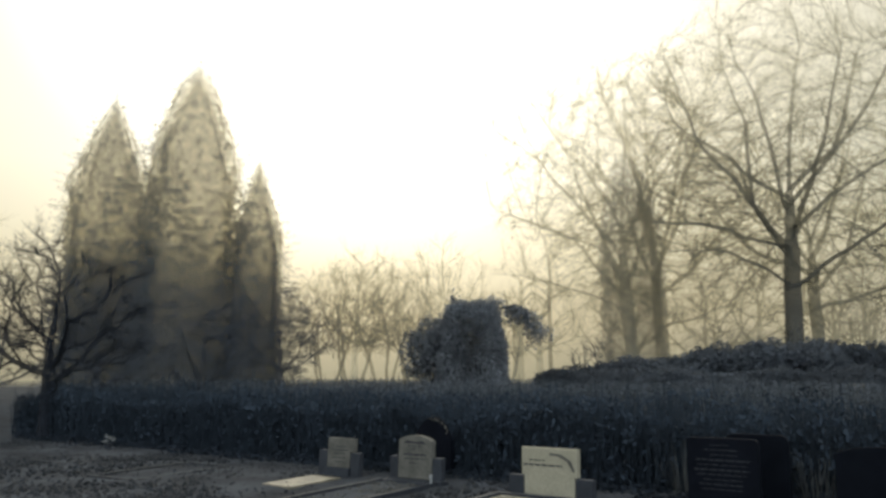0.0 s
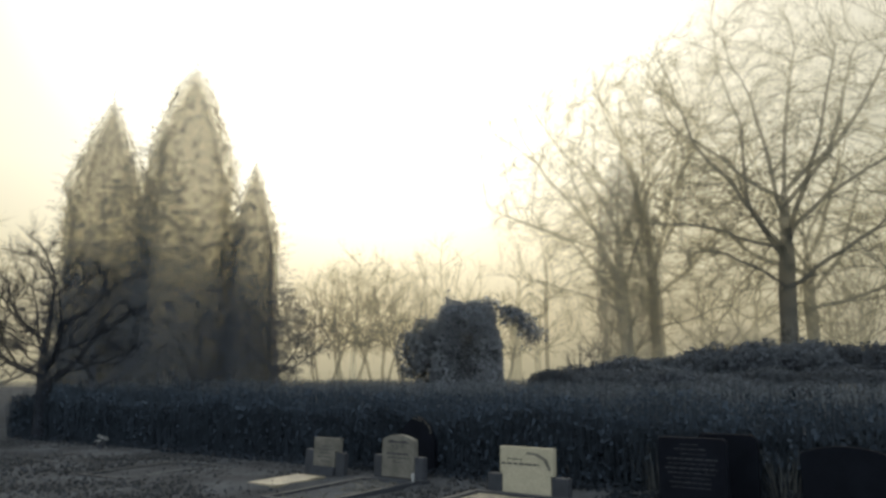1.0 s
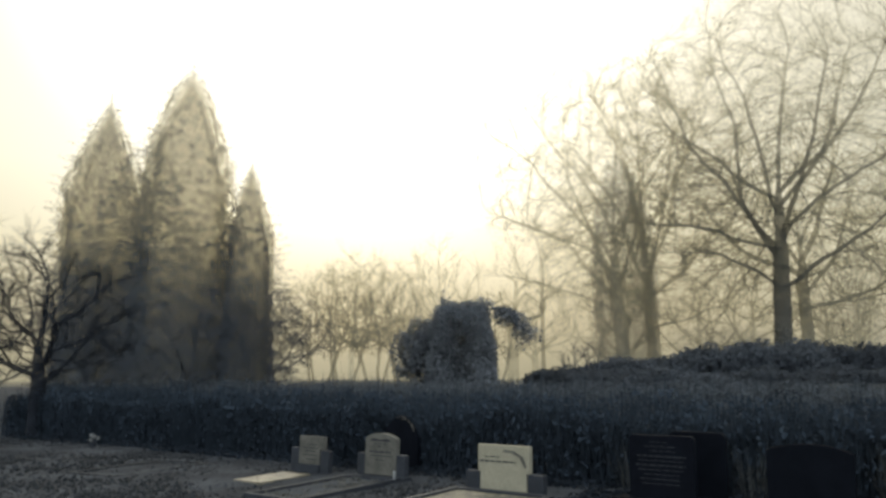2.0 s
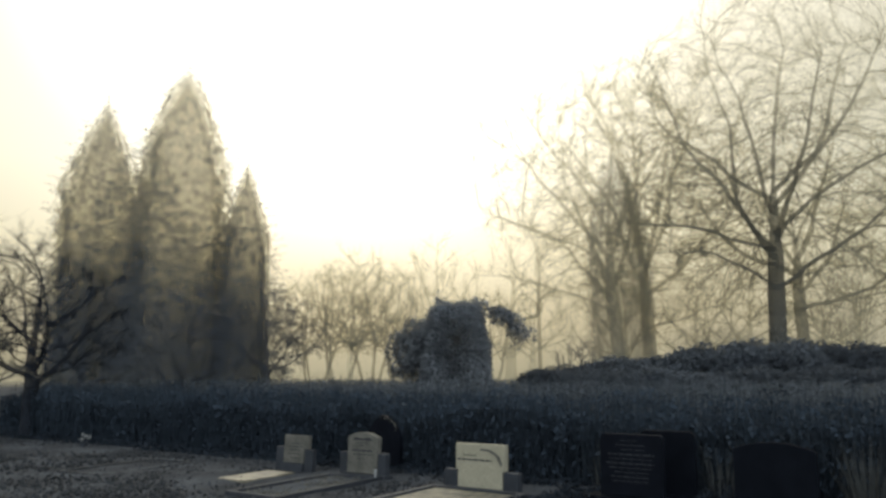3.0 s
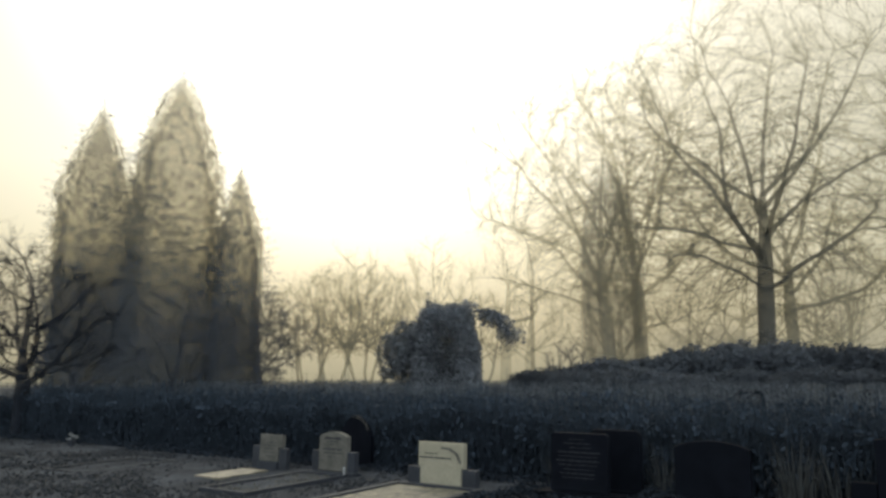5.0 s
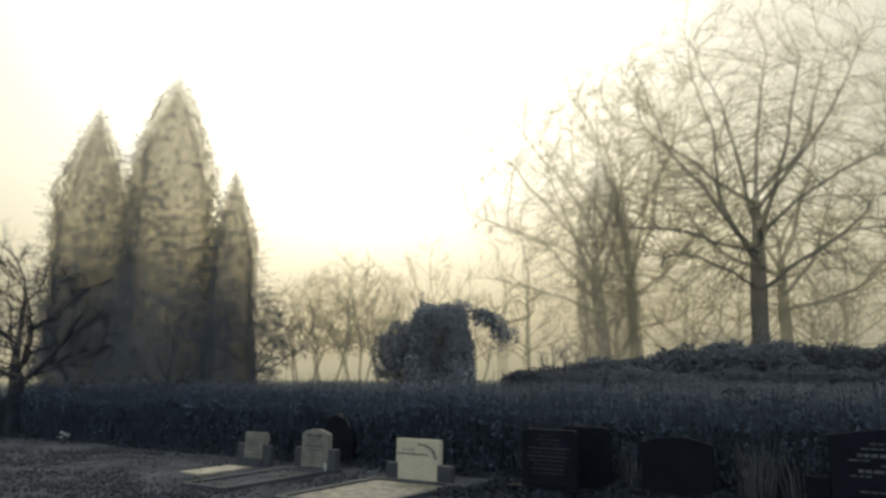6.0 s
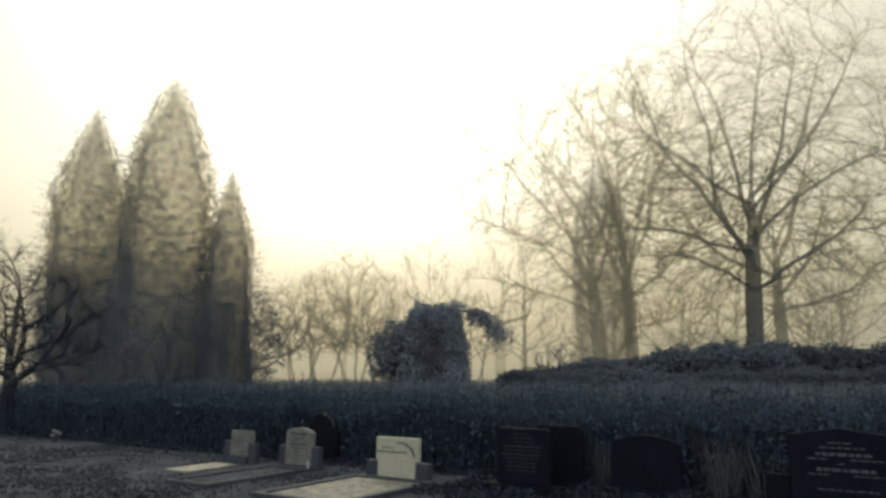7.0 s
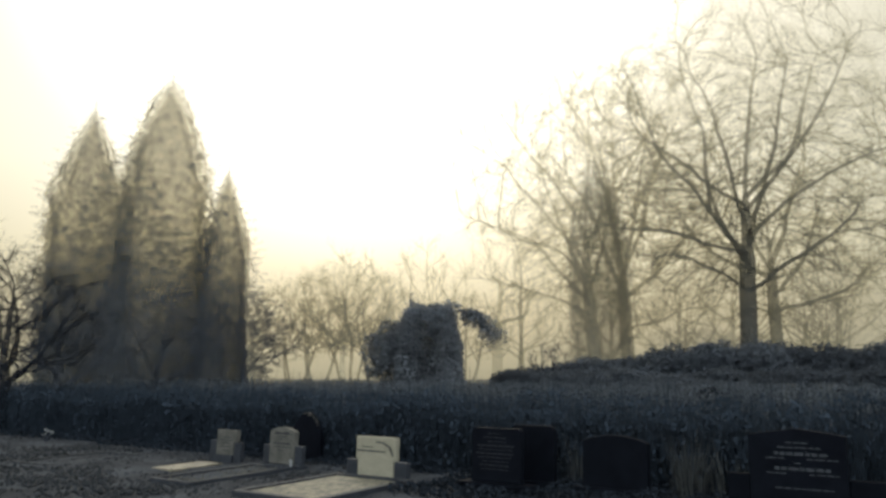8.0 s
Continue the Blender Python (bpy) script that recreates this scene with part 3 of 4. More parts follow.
bare_tree("apple_tree", (-9.0, 27.0, 0), 5.4, 3.6, 0.15, M["bark_mid"], "leafless fruit tree with drooping branches", seed=85, fork=0.2, droop=0.5, low=0.12, points=700, step=0.28, twig=0.008, twigs=4, twig_len=0.6, group="old fruit trees", wild=0.2)
bare_tree("apple_tree", (-14.5, 24.0, 0), 5.0, 3.4, 0.15, M["bark_mid"], "low thicket-like fruit tree at the cemetery's edge", seed=86, fork=0.15, droop=0.3, low=0.08, points=600, step=0.3, twig=0.008, twigs=4, twig_len=0.6, group="old fruit trees", wild=0.2)


bare_tree("thorn_bush", (8.7, 42.6, 0), 3.6, 1.9, 0.07, M["bark_shrub"], "ragged leafless bush at the end of a laurel bank", "bush", seed=88, fork=0.12, stems=3, low=0.12, points=260, step=0.24, twig=0.010, twigs=4, twig_len=0.5, wild=0.15)


def ivy_block(at, size, count, leaf, seed, label):
    """A bush grown over with ivy: straight ragged sides, a level top with tufts, and a long weeping branch."""
    g = np.random.default_rng(seed)
    sx, sy, sz = size
    ob = empty("ivy_bush", pose(*at), label, "bush")
    d = g.normal(size=(count, 3))
    d = d / (np.abs(d) ** 5).sum(1)[:, None] ** (1 / 5)
    keep = d * g.uniform(0.80, 1.02, count)[:, None]
    z = (keep[:, 2] + 1) / 2
    k = 1.24 - 0.38 * z + 0.16 * np.array([noise.noise(Vector((p[0] * 2.2, p[1] * 2.2, p[2] * 3.0 + seed))) for p in keep])
    q = np.stack([keep[:, 0] * sx * k, keep[:, 1] * sy * k, z * sz * (0.97 + 0.06 * g.random(count))], -1)
    tuft = np.array((0.72 * sx, 0, sz)) + g.normal(size=(160, 3)) * np.array((0.28, 0.25, 0.22))
    tuft2 = np.array((-0.55 * sx, 0, sz + 0.2)) + g.normal(size=(60, 3)) * np.array((0.12, 0.12, 0.22))
    leaf_mesh("foliage", np.concatenate([q, tuft, tuft2]), leaf, M["ivy"], ob, seed, 1.5, 0.3, 0.2)
    def profile(z, a):
        c, d = math.cos(a), math.sin(a)
        n = (abs(c) ** 5 + abs(d) ** 5) ** -0.2
        k = (1.14 - 0.36 * z / sz) * 0.9
        return c * n * sx * k, d * n * sy * k

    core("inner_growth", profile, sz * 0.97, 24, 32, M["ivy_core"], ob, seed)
    wood = Wood()
    for k in range(5):
        a = k * 1.3
        wood.tube([Vector((0.3 * math.cos(a), 0.3 * math.sin(a), -0.1)), Vector((0.5 * math.cos(a), 0.5 * math.sin(a), sz * 0.5)), Vector((0.8 * math.cos(a), 0.8 * math.sin(a), sz * 0.9))], [0.08, 0.06, 0.02], 6)
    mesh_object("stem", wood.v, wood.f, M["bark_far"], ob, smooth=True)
    wood, cents = Wood(), []
    for k in range(7):
        r = random.Random(seed + k)
        reach, top, y = r.uniform(1.7, 2.8), r.uniform(-0.1, 0.25), r.uniform(-0.6, 0.6)
        pts = []
        for i in range(9):
            u = i / 8
            pts.append(Vector((sx * 0.8 + reach * u ** 0.8, y * u, sz * 0.95 + top * math.sin(u * 3) - 2.4 * max(0, u - 0.35) ** 1.6 * r.uniform(0.85, 1.1))))
        wood.tube(pts, [0.045 * (1 - 0.8 * i / 8) for i in range(9)], 5)
        for i in range(2, 9):
            for h in range(5):
                p = pts[i] + Vector((r.gauss(0, 0.12), r.gauss(0, 0.15), 0))
                ln = r.uniform(0.3, 0.9)
                wood.tube([p, p + Vector((r.gauss(0, 0.08), 0, -ln * 0.5)), p + Vector((r.gauss(0, 0.14), 0, -ln))], [0.012, 0.010, 0.006], 3)
                cents += [tuple(p + Vector((r.gauss(0, 0.12), r.gauss(0, 0.12), -ln * r.random()))) for _ in range(4)]
    mesh_object("weeping_branch", wood.v, wood.f, M["bark_shrub"], ob, "long arching branch with hanging twigs")
    leaf_mesh("hanging_leaves", cents, 0.13, M["ivy"], ob, seed + 9, 1.6, 0.2, 0.6)
    return ob


# ivy-grown block and the laurel bank
ivy_block((1.45, 37.8, 0), (1.62, 1.4, 4.9), 12000, 0.17, 91, "block of ivy-grown bush with a squared top and weeping branch")
shrub("ivy_bush", (-0.5, 38.2, 0), (1.75, 1.2, 4.1), 6000, 0.20, M["ivy"], 92, "low ragged bush leaning on a taller one", "bush", lumps=20)
shrub("hazy_bush", (22.8, 60.0, 0), (4.4, 2.5, 5.6), 4500, 0.30, M["haze_shrub"], 93, "rounded leafless bush, nearly see-through to imitate fog", "bush", "hazy bushes", lumps=16)
shrub("hazy_bush", (35.5, 63.0, 0), (3.6, 2.5, 10.5), 4500, 0.34, M["haze_shrub"], 94, "tall upright bush, nearly see-through to imitate fog", "bush", "hazy bushes", lumps=18)
shrub("hazy_bush", (29.5, 66.0, 0), (4.4, 2.5, 5.0), 3500, 0.32, M["haze_shrub"], 97, "rounded leafless bush, nearly see-through to imitate fog", "bush", "hazy bushes", lumps=14)
LAUREL = [shrub("laurel_shrub", (60 + 8 * k, -60, 0), (2.6, 2.0, 3.0), 7000, 0.21, M["laurel"], 95 + k, "dark evergreen laurel shrub in a long bank", "shrub", "laurel bank", lumps=22) for k in range(3)]
rng = random.Random(5)
for k in range(15):
    x = 8.6 + 2.5 * k
    h = min(1.0, 0.55 + 0.12 * k) * rng.uniform(0.95, 1.12)
    m = pose(x, 44.0 + rng.uniform(-0.8, 0.8) - 0.02 * k * k, 0, 0, 0, rng.uniform(0, 360)) @ Matrix.Diagonal((1, 1, h, 1))
    if k < 3:
        LAUREL[k].matrix_world = m
    else:
        ob = copy_thing(LAUREL[k % 3], m)
        ob.matrix_world = m
for k in range(17):
    m = pose(6.4 + 1.9 * k, 40.2 + rng.uniform(-0.8, 0.8) - 0.03 * k * k, 0, 0, 0, rng.uniform(0, 360)) @ Matrix.Diagonal((0.8, 0.8, 0.55 * rng.uniform(0.8, 1.1), 1))
    copy_thing(LAUREL[k % 3], m).matrix_world = m


# ---- hedges ----
def hedge(a0, a1, b, height, depth, stems, leaves, seed, label, material="hedge_leaf"):
    g = np.random.default_rng(seed)
    ob = empty("hedge", row(0, 0), label, "hedge", "clipped hedges", "stuff")
    wood = Wood()
    for k in range(stems):
        a, bb = g.uniform(a0, a1), b + g.uniform(-0.5, 0.5) * depth
        h = height * g.uniform(0.7, 1.06) * (1 + 0.16 * noise.noise(Vector((a * 0.7, b, 0)))) * (g.uniform(1.15, 1.5) if g.random() < 0.10 else 1)
        p, q = Vector((a, bb, -0.05)), Vector((a + g.normal() * 0.10, bb + g.normal() * 0.07, h))
        wood.tube([p, p.lerp(q, 0.5) + Vector((g.normal() * 0.03, g.normal() * 0.03, 0)), q], [0.012, 0.009, 0.003], 3)
    mesh_object("stem", wood.v, wood.f, M["hedge_twig"], ob)
    c = np.stack([g.uniform(a0, a1, leaves), b + g.uniform(-0.55, 0.55, leaves) * depth, height * g.uniform(0, 1, leaves) ** 0.8], -1)
    c[:, 2] *= np.array([1 + 0.22 * noise.noise(Vector((p[0] * 0.7, b, 0))) + 0.26 * noise.noise(Vector((p[0] * 2.3, p[1] * 2, 3))) for p in c])
    leaf_mesh("foliage", c, 0.042 if b < 8 else 0.065, M[material], ob, seed, *((2.3, -0.9, -0.2) if b < 8 else (1.5, 0.2, 0.1)), corners=4 if b < 8 else 3)
    return ob


hedge(-15, 9.5, 1.55, 0.98, 0.7, 7000, 34000, 1, "dark twiggy hedge behind the row of graves")
hedge(-20, 14, 5.0, 1.06, 1.0, 4500, 26000, 2, "dark hedge between two rows of graves")
# from here back the hedges take the paler leaf colour that imitates haze
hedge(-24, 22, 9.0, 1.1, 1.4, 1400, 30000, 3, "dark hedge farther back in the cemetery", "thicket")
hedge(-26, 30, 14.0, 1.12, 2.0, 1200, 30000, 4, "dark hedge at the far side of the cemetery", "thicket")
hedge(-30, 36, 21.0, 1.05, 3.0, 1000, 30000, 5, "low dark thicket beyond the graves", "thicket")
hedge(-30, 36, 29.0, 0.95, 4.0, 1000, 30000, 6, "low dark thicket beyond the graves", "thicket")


# ---- gravestones ----
def rounded(x0, x1, z0, z1, y0, y1, bevel=0.012):
    bm = bmesh.new()
    bmesh.ops.create_cube(bm, size=1)
    for v in bm.verts:
        v.co = Vector(((x0 + x1) / 2 + v.co.x * (x1 - x0), (y0 + y1) / 2 + v.co.y * (y1 - y0), (z0 + z1) / 2 + v.co.z * (z1 - z0)))
    bmesh.ops.bevel(bm, geom=bm.edges[:], offset=bevel, segments=2, affect="EDGES", profile=0.5)
    return bm


def outline_slab(points, y0, y1, bevel=0.01):
    """A slab with the given outline in the x-z plane."""
    bm = bmesh.new()
    face = bm.faces.new([bm.verts.new((x, y0, z)) for x, z in points])
    out = bmesh.ops.extrude_face_region(bm, geom=[face])
    for v in out["geom"]:
        if isinstance(v, bmesh.types.BMVert):
            v.co.y = y1
    bmesh.ops.recalc_face_normals(bm, faces=bm.faces[:])
    rim = [e for e in bm.edges if abs(e.verts[0].co.y - e.verts[1].co.y) < 1e-5]
    bmesh.ops.bevel(bm, geom=rim, offset=bevel, segments=2, affect="EDGES", profile=0.5)
    return bm


def arch(x0, x1, z0, zs, zt, n=12):
    """Outline with a segmental arch from shoulder height zs to zt."""
    pts = [(x0, z0), (x1, z0)]
    for i in range(n + 1):
        t = i / n
        pts.append((x1 + (x0 - x1) * t, zs + (zt - zs) * math.sin(math.pi * t) ** 0.75))
    return pts


def corner_round(x0, x1, z0, z1, r, n=5):
    pts = [(x0, z0), (x1, z0)]
    for k in range(n + 1):
        a = math.pi / 2 * k / n
        pts.append((x1 - r + r * math.cos(a), z1 - r + r * math.sin(a)))
    for k in range(n + 1):
        a = math.pi / 2 + math.pi / 2 * k / n
        pts.append((x0 + r + r * math.cos(a), z1 - r + r * math.sin(a)))
    return pts


BAR = {}


def bars(stone, y, lines, material, seed=1):
    """Illegible lettering: rows of short raised bars (x from, x to, z, height)."""
    rng = random.Random(seed)
    if material.name not in BAR:
        bm = bmesh.new()
        bmesh.ops.create_cube(bm, size=1)
        BAR[material.name] = bpy.data.meshes.new("lettering")
        bm.to_mesh(BAR[material.name])
        bm.free()
        BAR[material.name].materials.append(material)
    for x0, x1, z, h in lines:
        x = x0
        while x < x1:
            w = min(rng.uniform(0.04, 0.10), x1 - x)
            if w > 0.01:
                ob = new("lettering", BAR[material.name])
                ob.parent = stone
                ob.matrix_basis = pose(x + w / 2, y, z) @ Matrix.Diagonal((w, 0.004, h, 1))
            x += w + 0.016


def kerb_frame(grave, x0, x1, y0, y1, z, t, material):
    for a in ((x0, x1, y0, y0 + t), (x0, x1, y1 - t, y1)):
        part("kerb", rounded(a[0], a[1], -0.08, z, a[2], a[3], 0.01), material, grave)
    for a in ((x0, x0 + t), (x1 - t, x1)):
        part("kerb", rounded(a[0], a[1], -0.08, z, y0 + t + 0.003, y1 - t - 0.003, 0.01), material, grave)
# small pale plaque stone with low grey wings, and its slab
g1 = empty("gravestone", row(-3.14, 0.2, 0, 0, 3), "small pale stone plaque between low grey granite wings", "gravestone", "graves in the row")
part("plaque", outline_slab([(-0.26, 0.12), (0.18, 0.12), (0.18, 0.345), (0.26, 0.345), (0.26, 0.545), (-0.26, 0.545)], -0.05, 0.03), M["weathered"], g1)
part("wing", rounded(-0.44, -0.265, -0.08, 0.36, -0.04, 0.06), M["grey_stone"], g1)
part("wing", rounded(0.185, 0.36, -0.08, 0.335, -0.04, 0.06), M["grey_stone"], g1)
part("plinth", rounded(-0.262, 0.182, -0.08, 0.118, -0.08, 0.08), M["grey_stone"], g1)
bars(g1, -0.052, [(-0.1, 0.12, 0.42, 0.014), (-0.16, 0.15, 0.37, 0.014), (-0.12, 0.1, 0.32, 0.014), (-0.16, 0.1, 0.26, 0.014), (-0.1, 0.08, 0.2, 0.014)], M["inscription"])
s1 = tagged(part("grave_slab", rounded(-3.42, -2.86, -0.06, 0.03, -1.12, -0.12, 0.012), M["slab"], None), "flat pale stone slab lying before a small gravestone", "slab", "grave slabs")
s1.matrix_world = ROW

# arched pale stone in its kerb
g2 = empty("gravestone", row(-1.755, 0.2, 0, 0, 2), "weathered pale gravestone with an arched top on grey shoulders", "gravestone", "graves in the row")
part("slab", outline_slab(arch(-0.285, 0.285, 0.06, 0.575, 0.65), -0.06, 0.04), M["weathered"], g2)
part("wing", rounded(-0.44, -0.29, -0.08, 0.355, -0.05, 0.06), M["grey_stone"], g2)
part("wing", rounded(0.29, 0.44, -0.08, 0.355, -0.05, 0.06), M["grey_stone"], g2)
part("plinth", rounded(-0.47, 0.47, -0.08, 0.055, -0.12, 0.1), M["grey_stone"], g2)
bars(g2, -0.062, [(-0.12, 0.1, 0.5, 0.012), (-0.04, 0.04, 0.46, 0.012), (-0.19, 0.2, 0.385, 0.026), (-0.18, 0.19, 0.33, 0.014), (-0.1, 0.1, 0.27, 0.01)], M["inscription"])
part("carving", outline_slab([(-0.2, 0.535), (0.2, 0.535), (0.13, 0.575), (0.0, 0.555), (-0.13, 0.575)], -0.064, -0.055, 0.002), M["inscription"], g2, "carved garland")
k2 = empty("grave_kerb", row(-1.8, -0.95), "low stone kerb round a bed of wet gravel", "grave kerb", "grave kerbs")
kerb_frame(k2, -0.46, 0.46, -1.0, 0.98, 0.055, 0.07, M["grey_stone"])
part("bed", rounded(-0.385, 0.385, -0.08, 0.02, -0.92, 0.9, 0.01), M["soil"], k2)

# bright square stone
g3 = empty("gravestone", row(0.40, 0.0, 0, 0, 2), "bright pale square gravestone between grey granite wings", "gravestone", "graves in the row")
part("slab", outline_slab([(-0.335, -0.06), (0.335, -0.06), (0.335, 0.275), (0.37, 0.275), (0.37, 0.605), (-0.37, 0.605), (-0.37, 0.275), (-0.335, 0.275)], -0.06, 0.04), M["white_stone"], g3)
part("wing", rounded(-0.56, -0.34, -0.1, 0.265, -0.05, 0.07), M["grey_stone"], g3)
part("wing", rounded(0.34, 0.56, -0.1, 0.265, -0.05, 0.07), M["grey_stone"], g3)
bars(g3, -0.062, [(-0.26, -0.05, 0.455, 0.014), (-0.34, 0.18, 0.40, 0.022)], M["inscription"])
part("carving", outline_slab([(0.0, 0.52), (0.12, 0.515), (0.24, 0.46), (0.32, 0.33), (0.34, 0.36), (0.29, 0.47), (0.16, 0.54), (0.02, 0.55)], -0.064, -0.055, 0.002), M["weathered"], g3, "carved drooping branch")
k3 = empty("grave_kerb", row(0.42, -1.12), "wide grave bed with a dark kerb and mossy pale slab", "grave kerb", "grave kerbs")
kerb_frame(k3, -0.69, 0.74, -1.01, 0.98, 0.07, 0.1, M["grey_stone"])
part("bed", rounded(-0.58, 0.63, -0.08, 0.045, -0.9, 0.87, 0.01), M["mossy_slab"], k3)

# polished black stone with a long inscription
g4 = empty("gravestone", row(2.43, 0.0, 0, 0, 2), "polished black granite gravestone with rounded shoulders on a base", "gravestone", "graves in the row")
part("slab", outline_slab(corner_round(-0.37, 0.37, 0.12, 0.815, 0.05), -0.06, 0.05), M["black_stone"], g4)
part("base", rounded(-0.55, 0.55, -0.08, 0.118, -0.16, 0.16), M["black_stone"], g4)
bars(g4, -0.062, [(-0.12, 0.1, 0.74, 0.010), (-0.18, 0.16, 0.69, 0.012), (-0.12, 0.16, 0.64, 0.010), (-0.27, 0.28, 0.585, 0.018), (-0.26, 0.25, 0.535, 0.010), (-0.29, 0.27, 0.485, 0.018),
                  (-0.26, 0.24, 0.435, 0.012), (-0.2, 0.2, 0.385, 0.010), (-0.24, 0.22, 0.335, 0.014), (-0.22, 0.2, 0.285, 0.010)], M["faint"], seed=4)

# round-topped black stone farther back
g5 = empty("gravestone", row(-2.09, 1.1), "black round-topped gravestone close against the hedge", "gravestone", "graves by the hedge")
part("slab", outline_slab(arch(-0.34, 0.34, -0.08, 0.5, 0.84, 16), -0.05, 0.05), M["black_stone"], g5)
g6 = empty("gravestone", row(3.87, 0.5, 0, 0, 3), "black gravestone with a gently curved top", "gravestone", "graves in the row")
part("slab", outline_slab(arch(-0.43, 0.43, -0.08, 0.66, 0.75, 16), -0.06, 0.06), M["black_stone"], g6)
part("base", rounded(-0.54, 0.54, -0.08, 0.1, -0.14, 0.14), M["black_stone"], g6)
g7 = empty("gravestone", row(6.06, 0.1, 0, 0, 2), "wide black granite gravestone with a low gabled top", "gravestone", "graves in the row")
part("slab", outline_slab([(-0.48, -0.08), (0.48, -0.08), (0.48, 0.885), (0.0, 0.95), (-0.48, 0.875)], -0.07, 0.06), M["black_stone"], g7)
part("wing", rounded(-0.72, -0.485, -0.08, 0.45, -0.05, 0.06), M["black_stone"], g7)
part("wing", rounded(0.485, 0.85, -0.08, 0.45, -0.05, 0.06), M["black_stone"], g7)
bars(g7, -0.072, [(-0.1, 0.14, 0.80, 0.014), (-0.18, 0.24, 0.75, 0.016), (-0.22, 0.30, 0.685, 0.032), (-0.3, -0.1, 0.635, 0.014), (0.1, 0.4, 0.635, 0.014), (-0.02, 0.06, 0.59, 0.012), (-0.22, 0.32, 0.53, 0.032),
                  (-0.3, -0.1, 0.48, 0.014), (0.12, 0.4, 0.48, 0.014), (-0.22, 0.34, 0.33, 0.014)], M["silver"], seed=7)


# ---- farther graves, flowers, dry grass and litter ----
def small_stone(at, w, h, material, label, round_top=True):
    ob = empty("gravestone", pose(*at, 0, 0, -34), label, "gravestone", "graves beyond the hedge")
    part("slab", outline_slab(arch(-w / 2, w / 2, -0.08, h * 0.8, h) if round_top else corner_round(-w / 2, w / 2, -0.08, h, 0.03), -0.05, 0.05), material, ob)
    part("base", rounded(-w * 0.62, w * 0.62, -0.08, 0.1, -0.12, 0.12), material, ob)
    return ob


small_stone((19.3, 35.1, 0), 0.75, 0.85, M["weathered"], "pale gravestone far off before the laurel bank", False)
small_stone((20.9, 34.6, 0), 0.7, 0.8, M["weathered"], "pale gravestone far off before the laurel bank", False)
small_stone((22.6, 33.8, 0), 0.7, 0.82, M["grey_stone"], "grey gravestone far off before the laurel bank")
small_stone((11.0, 22.6, 0), 0.9, 1.0, M["black_stone"], "black round-topped gravestone beyond the hedge")


def grass_clump(at, count, height, spread, seed, label="clump of pale dry ornamental grass"):
    g = np.random.default_rng(seed)
    v, f = [], []
    for k in range(count):
        a, r = g.uniform(0, 6.283), spread * math.sqrt(g.random()) * 0.5
        x, y = math.cos(a) * r, math.sin(a) * r
        lx, ly, h = x * 1.9 + g.normal() * 0.05, y * 1.9 + g.normal() * 0.05, height * g.uniform(0.55, 1.1)
        w = 0.006
        n = len(v)
        for u, ww in ((0, 1), (0.5, 0.9), (1, 0.15)):
            px, py, pz = x + (lx - x) * u * u, y + (ly - y) * u * u, h * u - 0.04
            v += [(px - w * ww * math.sin(a), py + w * ww * math.cos(a), pz), (px + w * ww * math.sin(a), py - w * ww * math.cos(a), pz)]
        f += [(n, n + 1, n + 3, n + 2), (n + 2, n + 3, n + 5, n + 4)]
    ob = mesh_object("dry_grass_clump", v, f, M["reed"])
    ob.matrix_world = at
    return tagged(ob, label, "grass", "dry grass clumps")


grass_clump(pose(4.2, 17.05, 0), 240, 0.95, 0.6, 1)
grass_clump(row(4.72, 0.75), 90, 0.85, 0.45, 2)
# these sparse pale blades imitate streaks of light through gaps in the hedge
grass_clump(row(3.2, 0.9), 35, 0.7, 0.4, 3)
grass_clump(row(1.75, 0.95), 30, 0.7, 0.4, 4)
grass_clump(row(5.15, 0.9), 40, 0.7, 0.4, 5)

# white flowers in a low pot
pot = empty("flower_pot", pose(-6.76, 15.3, 0), "small grey pot with a few white flowers", "flower pot")
bm = bmesh.new()
bmesh.ops.create_cone(bm, cap_ends=True, segments=16, radius1=0.06, radius2=0.085, depth=0.14, matrix=Matrix.Translation((0, 0, 0.05)))
part("pot", bm, M["grey_stone"], pot)
for k, (x, y, z) in enumerate([(0.03, 0, 0.22), (-0.06, 0.02, 0.16), (0.10, 0.03, 0.19), (0.0, -0.05, 0.26)]):
    w = Wood()
    w.tube([Vector((0, 0, 0.1)), Vector((x, y, z))], [0.004, 0.003], 4)
    stem = mesh_object("stem", w.v, w.f, M["hedge_twig"], pot)
    c = np.random.default_rng(k).normal(size=(22, 3)) * 0.018 + np.array((x, y, z))
    leaf_mesh("flower_head", c, 0.035, M["flower"], stem, k, 1.3, 0.2)
# flower spray and lantern at the arched stone
vase = empty("grave_vase", row(-1.36, -0.02), "small white vase beside an arched gravestone", "vase")
bm = bmesh.new()
bmesh.ops.create_cone(bm, cap_ends=True, segments=14, radius1=0.014, radius2=0.02, depth=0.11, matrix=Matrix.Translation((0, 0, 0.10)))
part("body", bm, M["flower"], vase)
bm = bmesh.new()
bmesh.ops.create_cone(bm, cap_ends=True, segments=14, radius1=0.023, radius2=0.02, depth=0.010, matrix=Matrix.Translation((0, 0, 0.158)))
part("rim", bm, M["flower"], vase)

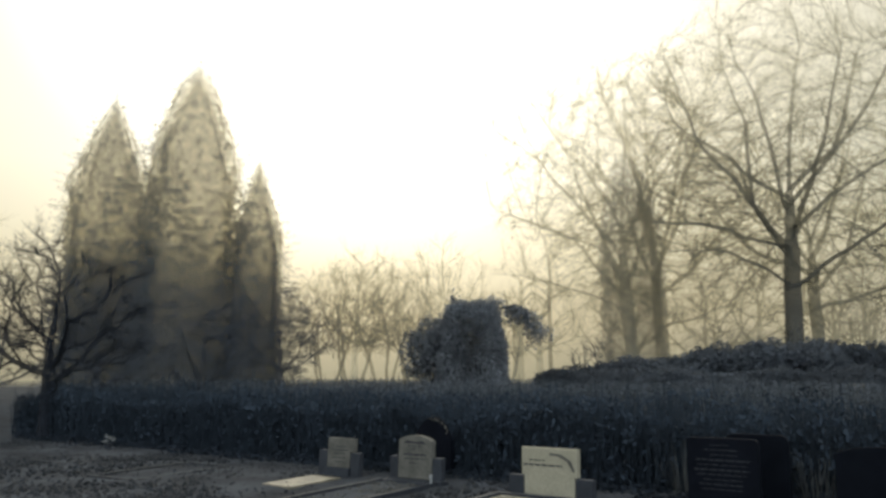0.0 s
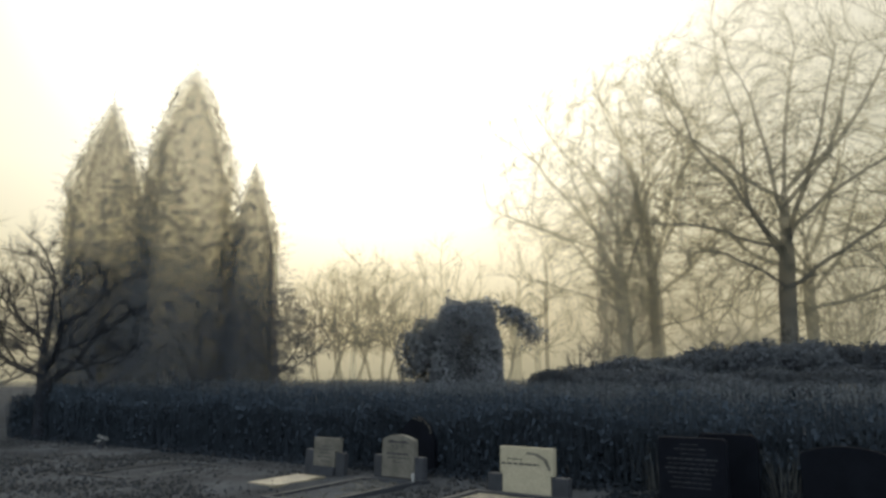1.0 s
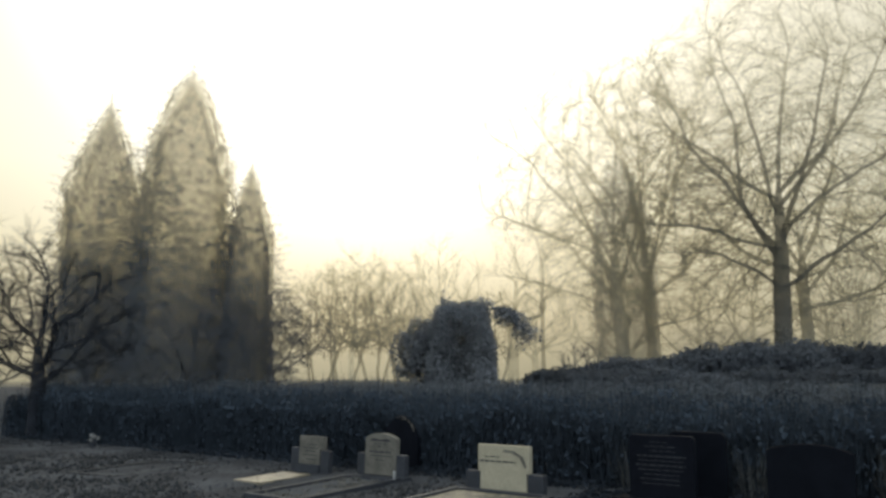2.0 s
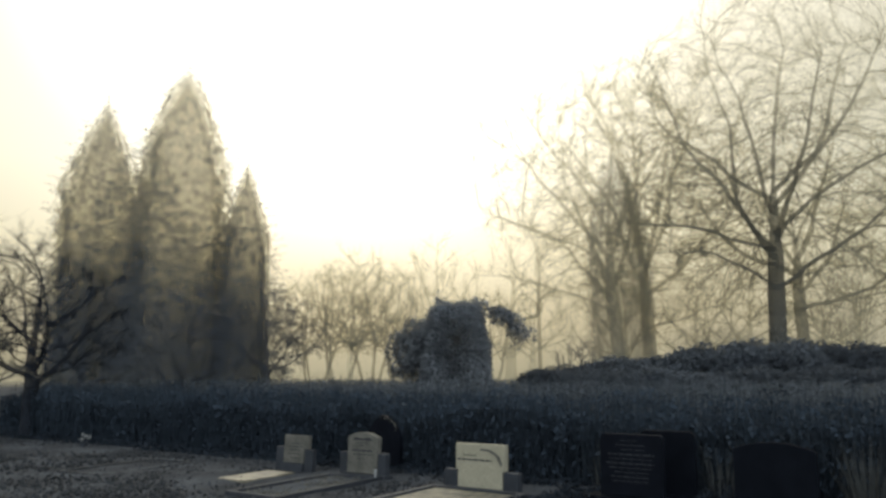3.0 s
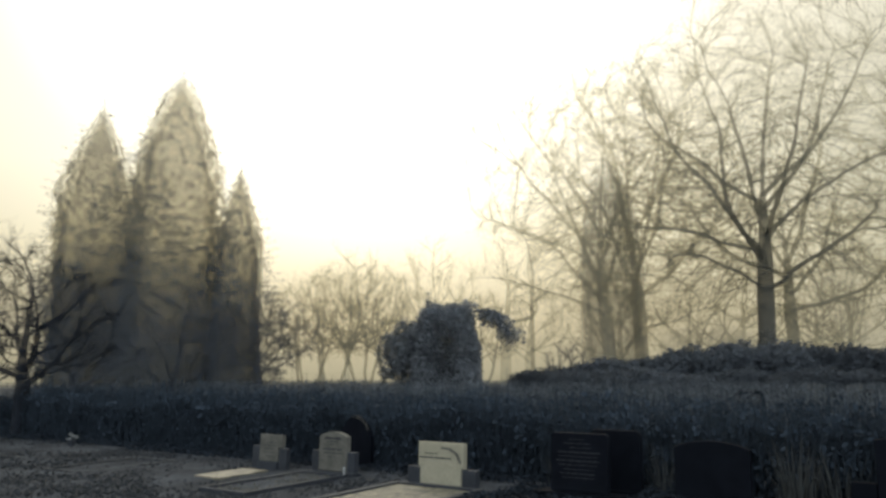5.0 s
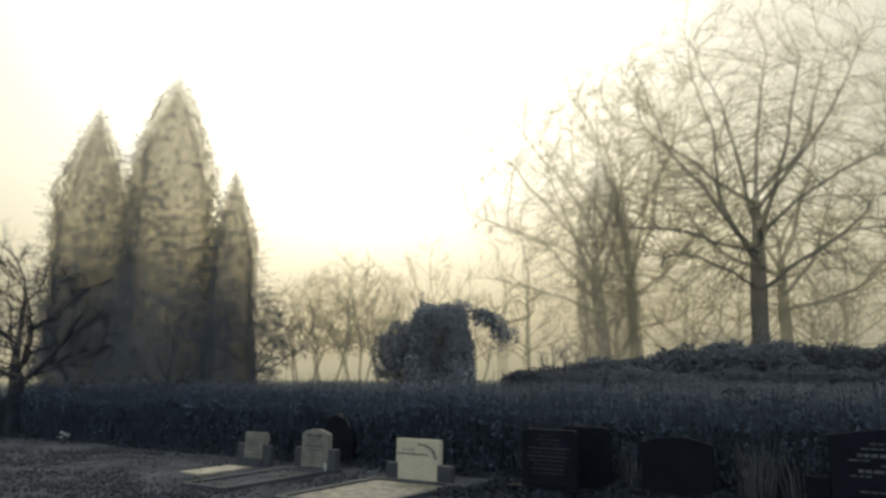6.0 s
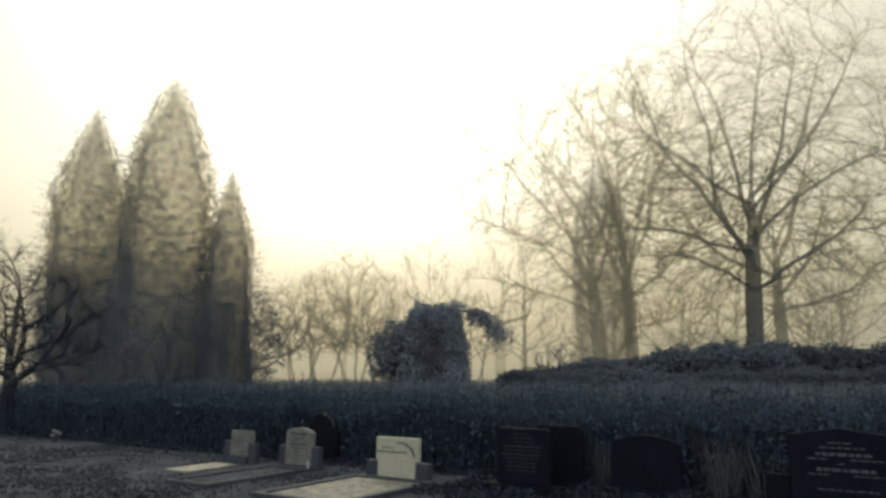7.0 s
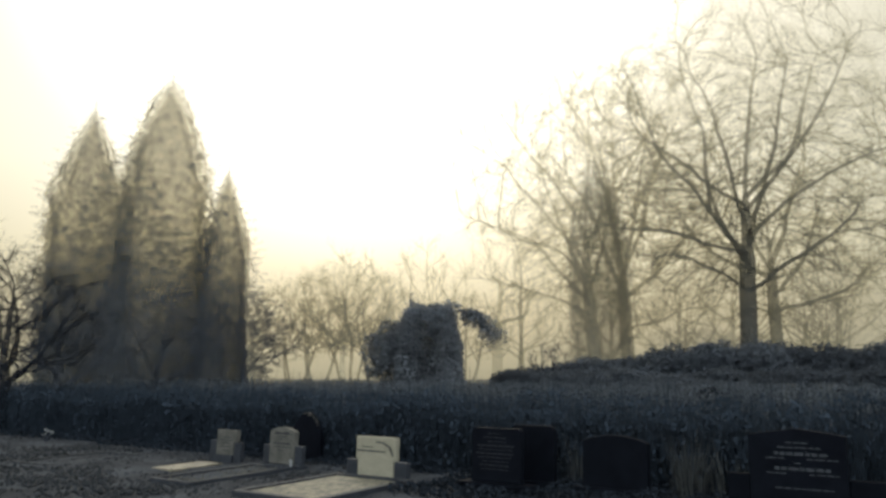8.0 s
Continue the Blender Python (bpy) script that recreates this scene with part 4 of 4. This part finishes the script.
# flat old graves sunk into the ground
for a, b, w, d, t in ((-5.9, -0.9, 1.1, 1.9, 4), (-8.7, -0.3, 1.2, 2.0, -3), (-11.6, 0.1, 1.3, 1.9, 2)):
    k = empty("grave_kerb", row(a, b, -0.02, t), "sunken mossy grave border flush with the soil", "grave kerb", "old sunken graves")
    kerb_frame(k, -w / 2, w / 2, -d / 2, d / 2, 0.035, 0.08, M["gravel"])
    part("bed", rounded(-w / 2 + 0.09, w / 2 - 0.09, -0.1, 0.005, -d / 2 + 0.09, d / 2 - 0.09, 0.01), M["soil"], k)


def litter(name, count, size, material, seed, a0, a1, b0, b1, label, up=0.02, long=1.4, flat=0.7):
    g = np.random.default_rng(seed)
    c = np.stack([g.uniform(a0, a1, count), g.uniform(b0, b1, count), np.zeros(count)], -1)
    keep = np.array([noise.noise(Vector((p[0] * 0.8, p[1] * 0.8, seed))) > g.uniform(-0.5, 0.35) for p in c])
    c = c[keep]
    c[:, 2] = g.uniform(-0.02, up, len(c))
    ob = leaf_mesh(name, c, size, material, None, seed, long, flat)
    ob.matrix_world = ROW
    return tagged(ob, label, "ground cover", kind="stuff")


litter("fallen_leaves", 22000, 0.022, M["gravel"], 1, -14, 9, -6, 1.6, "damp fallen leaves and crumbs of soil")
litter("moss_tufts", 16000, 0.028, M["soil"], 2, -14, 9, -6, 1.6, "dark moss and grass tufts on the soil", 0.03, 1.8, 0.0)
litter("pale_pebbles", 2500, 0.022, M["weathered"], 3, -13, 8, -5, 0.6, "small pale pebbles scattered on soil", 0.015, 1.0, 0.4)
litter("bed_gravel", 2600, 0.03, M["weathered"], 4, -2.15, -1.45, -1.8, -0.1, "pale pebbles in a gravel grave bed", 0.055, 1.0, 0.4)

# wreath over the round-topped stone
wr = np.random.default_rng(12)
th = wr.uniform(0.15, 1.75, 90)
wc = np.stack([0.30 * np.cos(th) + wr.normal(size=90) * 0.012, -0.055 + wr.normal(size=90) * 0.012, 0.55 + 0.27 * np.sin(th) + wr.normal(size=90) * 0.012], -1)
wreath = leaf_mesh("wreath", wc, 0.018, M["weathered"], None, 12, 1.4, 0.2)
wreath.matrix_world = row(-2.09, 1.1)
tagged(wreath, "pale leaf garland along the edge of a black stone", "wreath", kind="stuff")


# leaf cover added to make the ground by stones and hedge darker
def ground_ivy(a0, a1, b0, b1, count, seed):
    g = np.random.default_rng(seed)
    c = np.stack([g.uniform(a0, a1, count), g.uniform(b0, b1, count), np.zeros(count)], -1)
    c[:, 2] = [max(0.0, 0.10 + 0.14 * noise.noise(Vector((p[0] * 1.7, p[1] * 1.7, 9)))) * g.random() for p in c]
    ob = leaf_mesh("ground_ivy", c, 0.045, M["ground_ivy"], None, seed, 1.2, 0.5)
    ob.matrix_world = ROW
    return tagged(ob, "dark low leaf cover on the ground by gravestones and hedge", "ground cover", kind="stuff")


ground_ivy(1.25, 9.0, -0.9, 1.3, 16000, 21)
ground_ivy(-14.0, 1.2, 0.75, 1.3, 7000, 22)


def clods(count, seed):
    """Lumps of turned soil and moss cushions on the bare ground beside the graves."""
    g = np.random.default_rng(seed)
    v, f = [], []
    while len(v) < count * 6:
        a, b = g.uniform(-13, -0.4), g.uniform(-4.2, 0.7)
        if noise.noise(Vector((a * 0.6, b * 0.6, 2))) < g.uniform(-0.35, 0.5) or (-3.5 < a < -1.2 and b > -2.0):
            continue
        r = g.uniform(0.015, 0.06) * g.uniform(0.6, 1.2)
        n = len(v)
        q = g.uniform(0.7, 1.3, 6)
        v += [(a + r * q[0], b, 0.01), (a, b + r * q[1], 0.012), (a - r * q[2], b, 0.01), (a, b - r * q[3], 0.008), (a + r * 0.2, b, r * 0.75 * q[4] + 0.01), (a, b, -0.05)]
        f += [(n, n + 1, n + 4), (n + 1, n + 2, n + 4), (n + 2, n + 3, n + 4), (n + 3, n, n + 4), (n + 1, n, n + 5), (n + 2, n + 1, n + 5), (n + 3, n + 2, n + 5), (n, n + 3, n + 5)]
    ob = mesh_object("soil_clods", v, f, M["gravel"])
    ob.matrix_world = ROW
    return tagged(ob, "small clods of damp soil and moss cushions", "soil", kind="stuff")


clods(2600, 31)

gb = empty("gravestone", row(2.66, 0.6, 0, 0, 2), "dark plain gravestone standing close behind another", "gravestone", "graves by the hedge")
part("slab", outline_slab(corner_round(-0.33, 0.33, -0.08, 0.82, 0.08), -0.05, 0.05), M["black_stone"], gb)
part("base", rounded(-0.42, 0.42, -0.08, 0.09, -0.12, 0.12), M["black_stone"], gb)
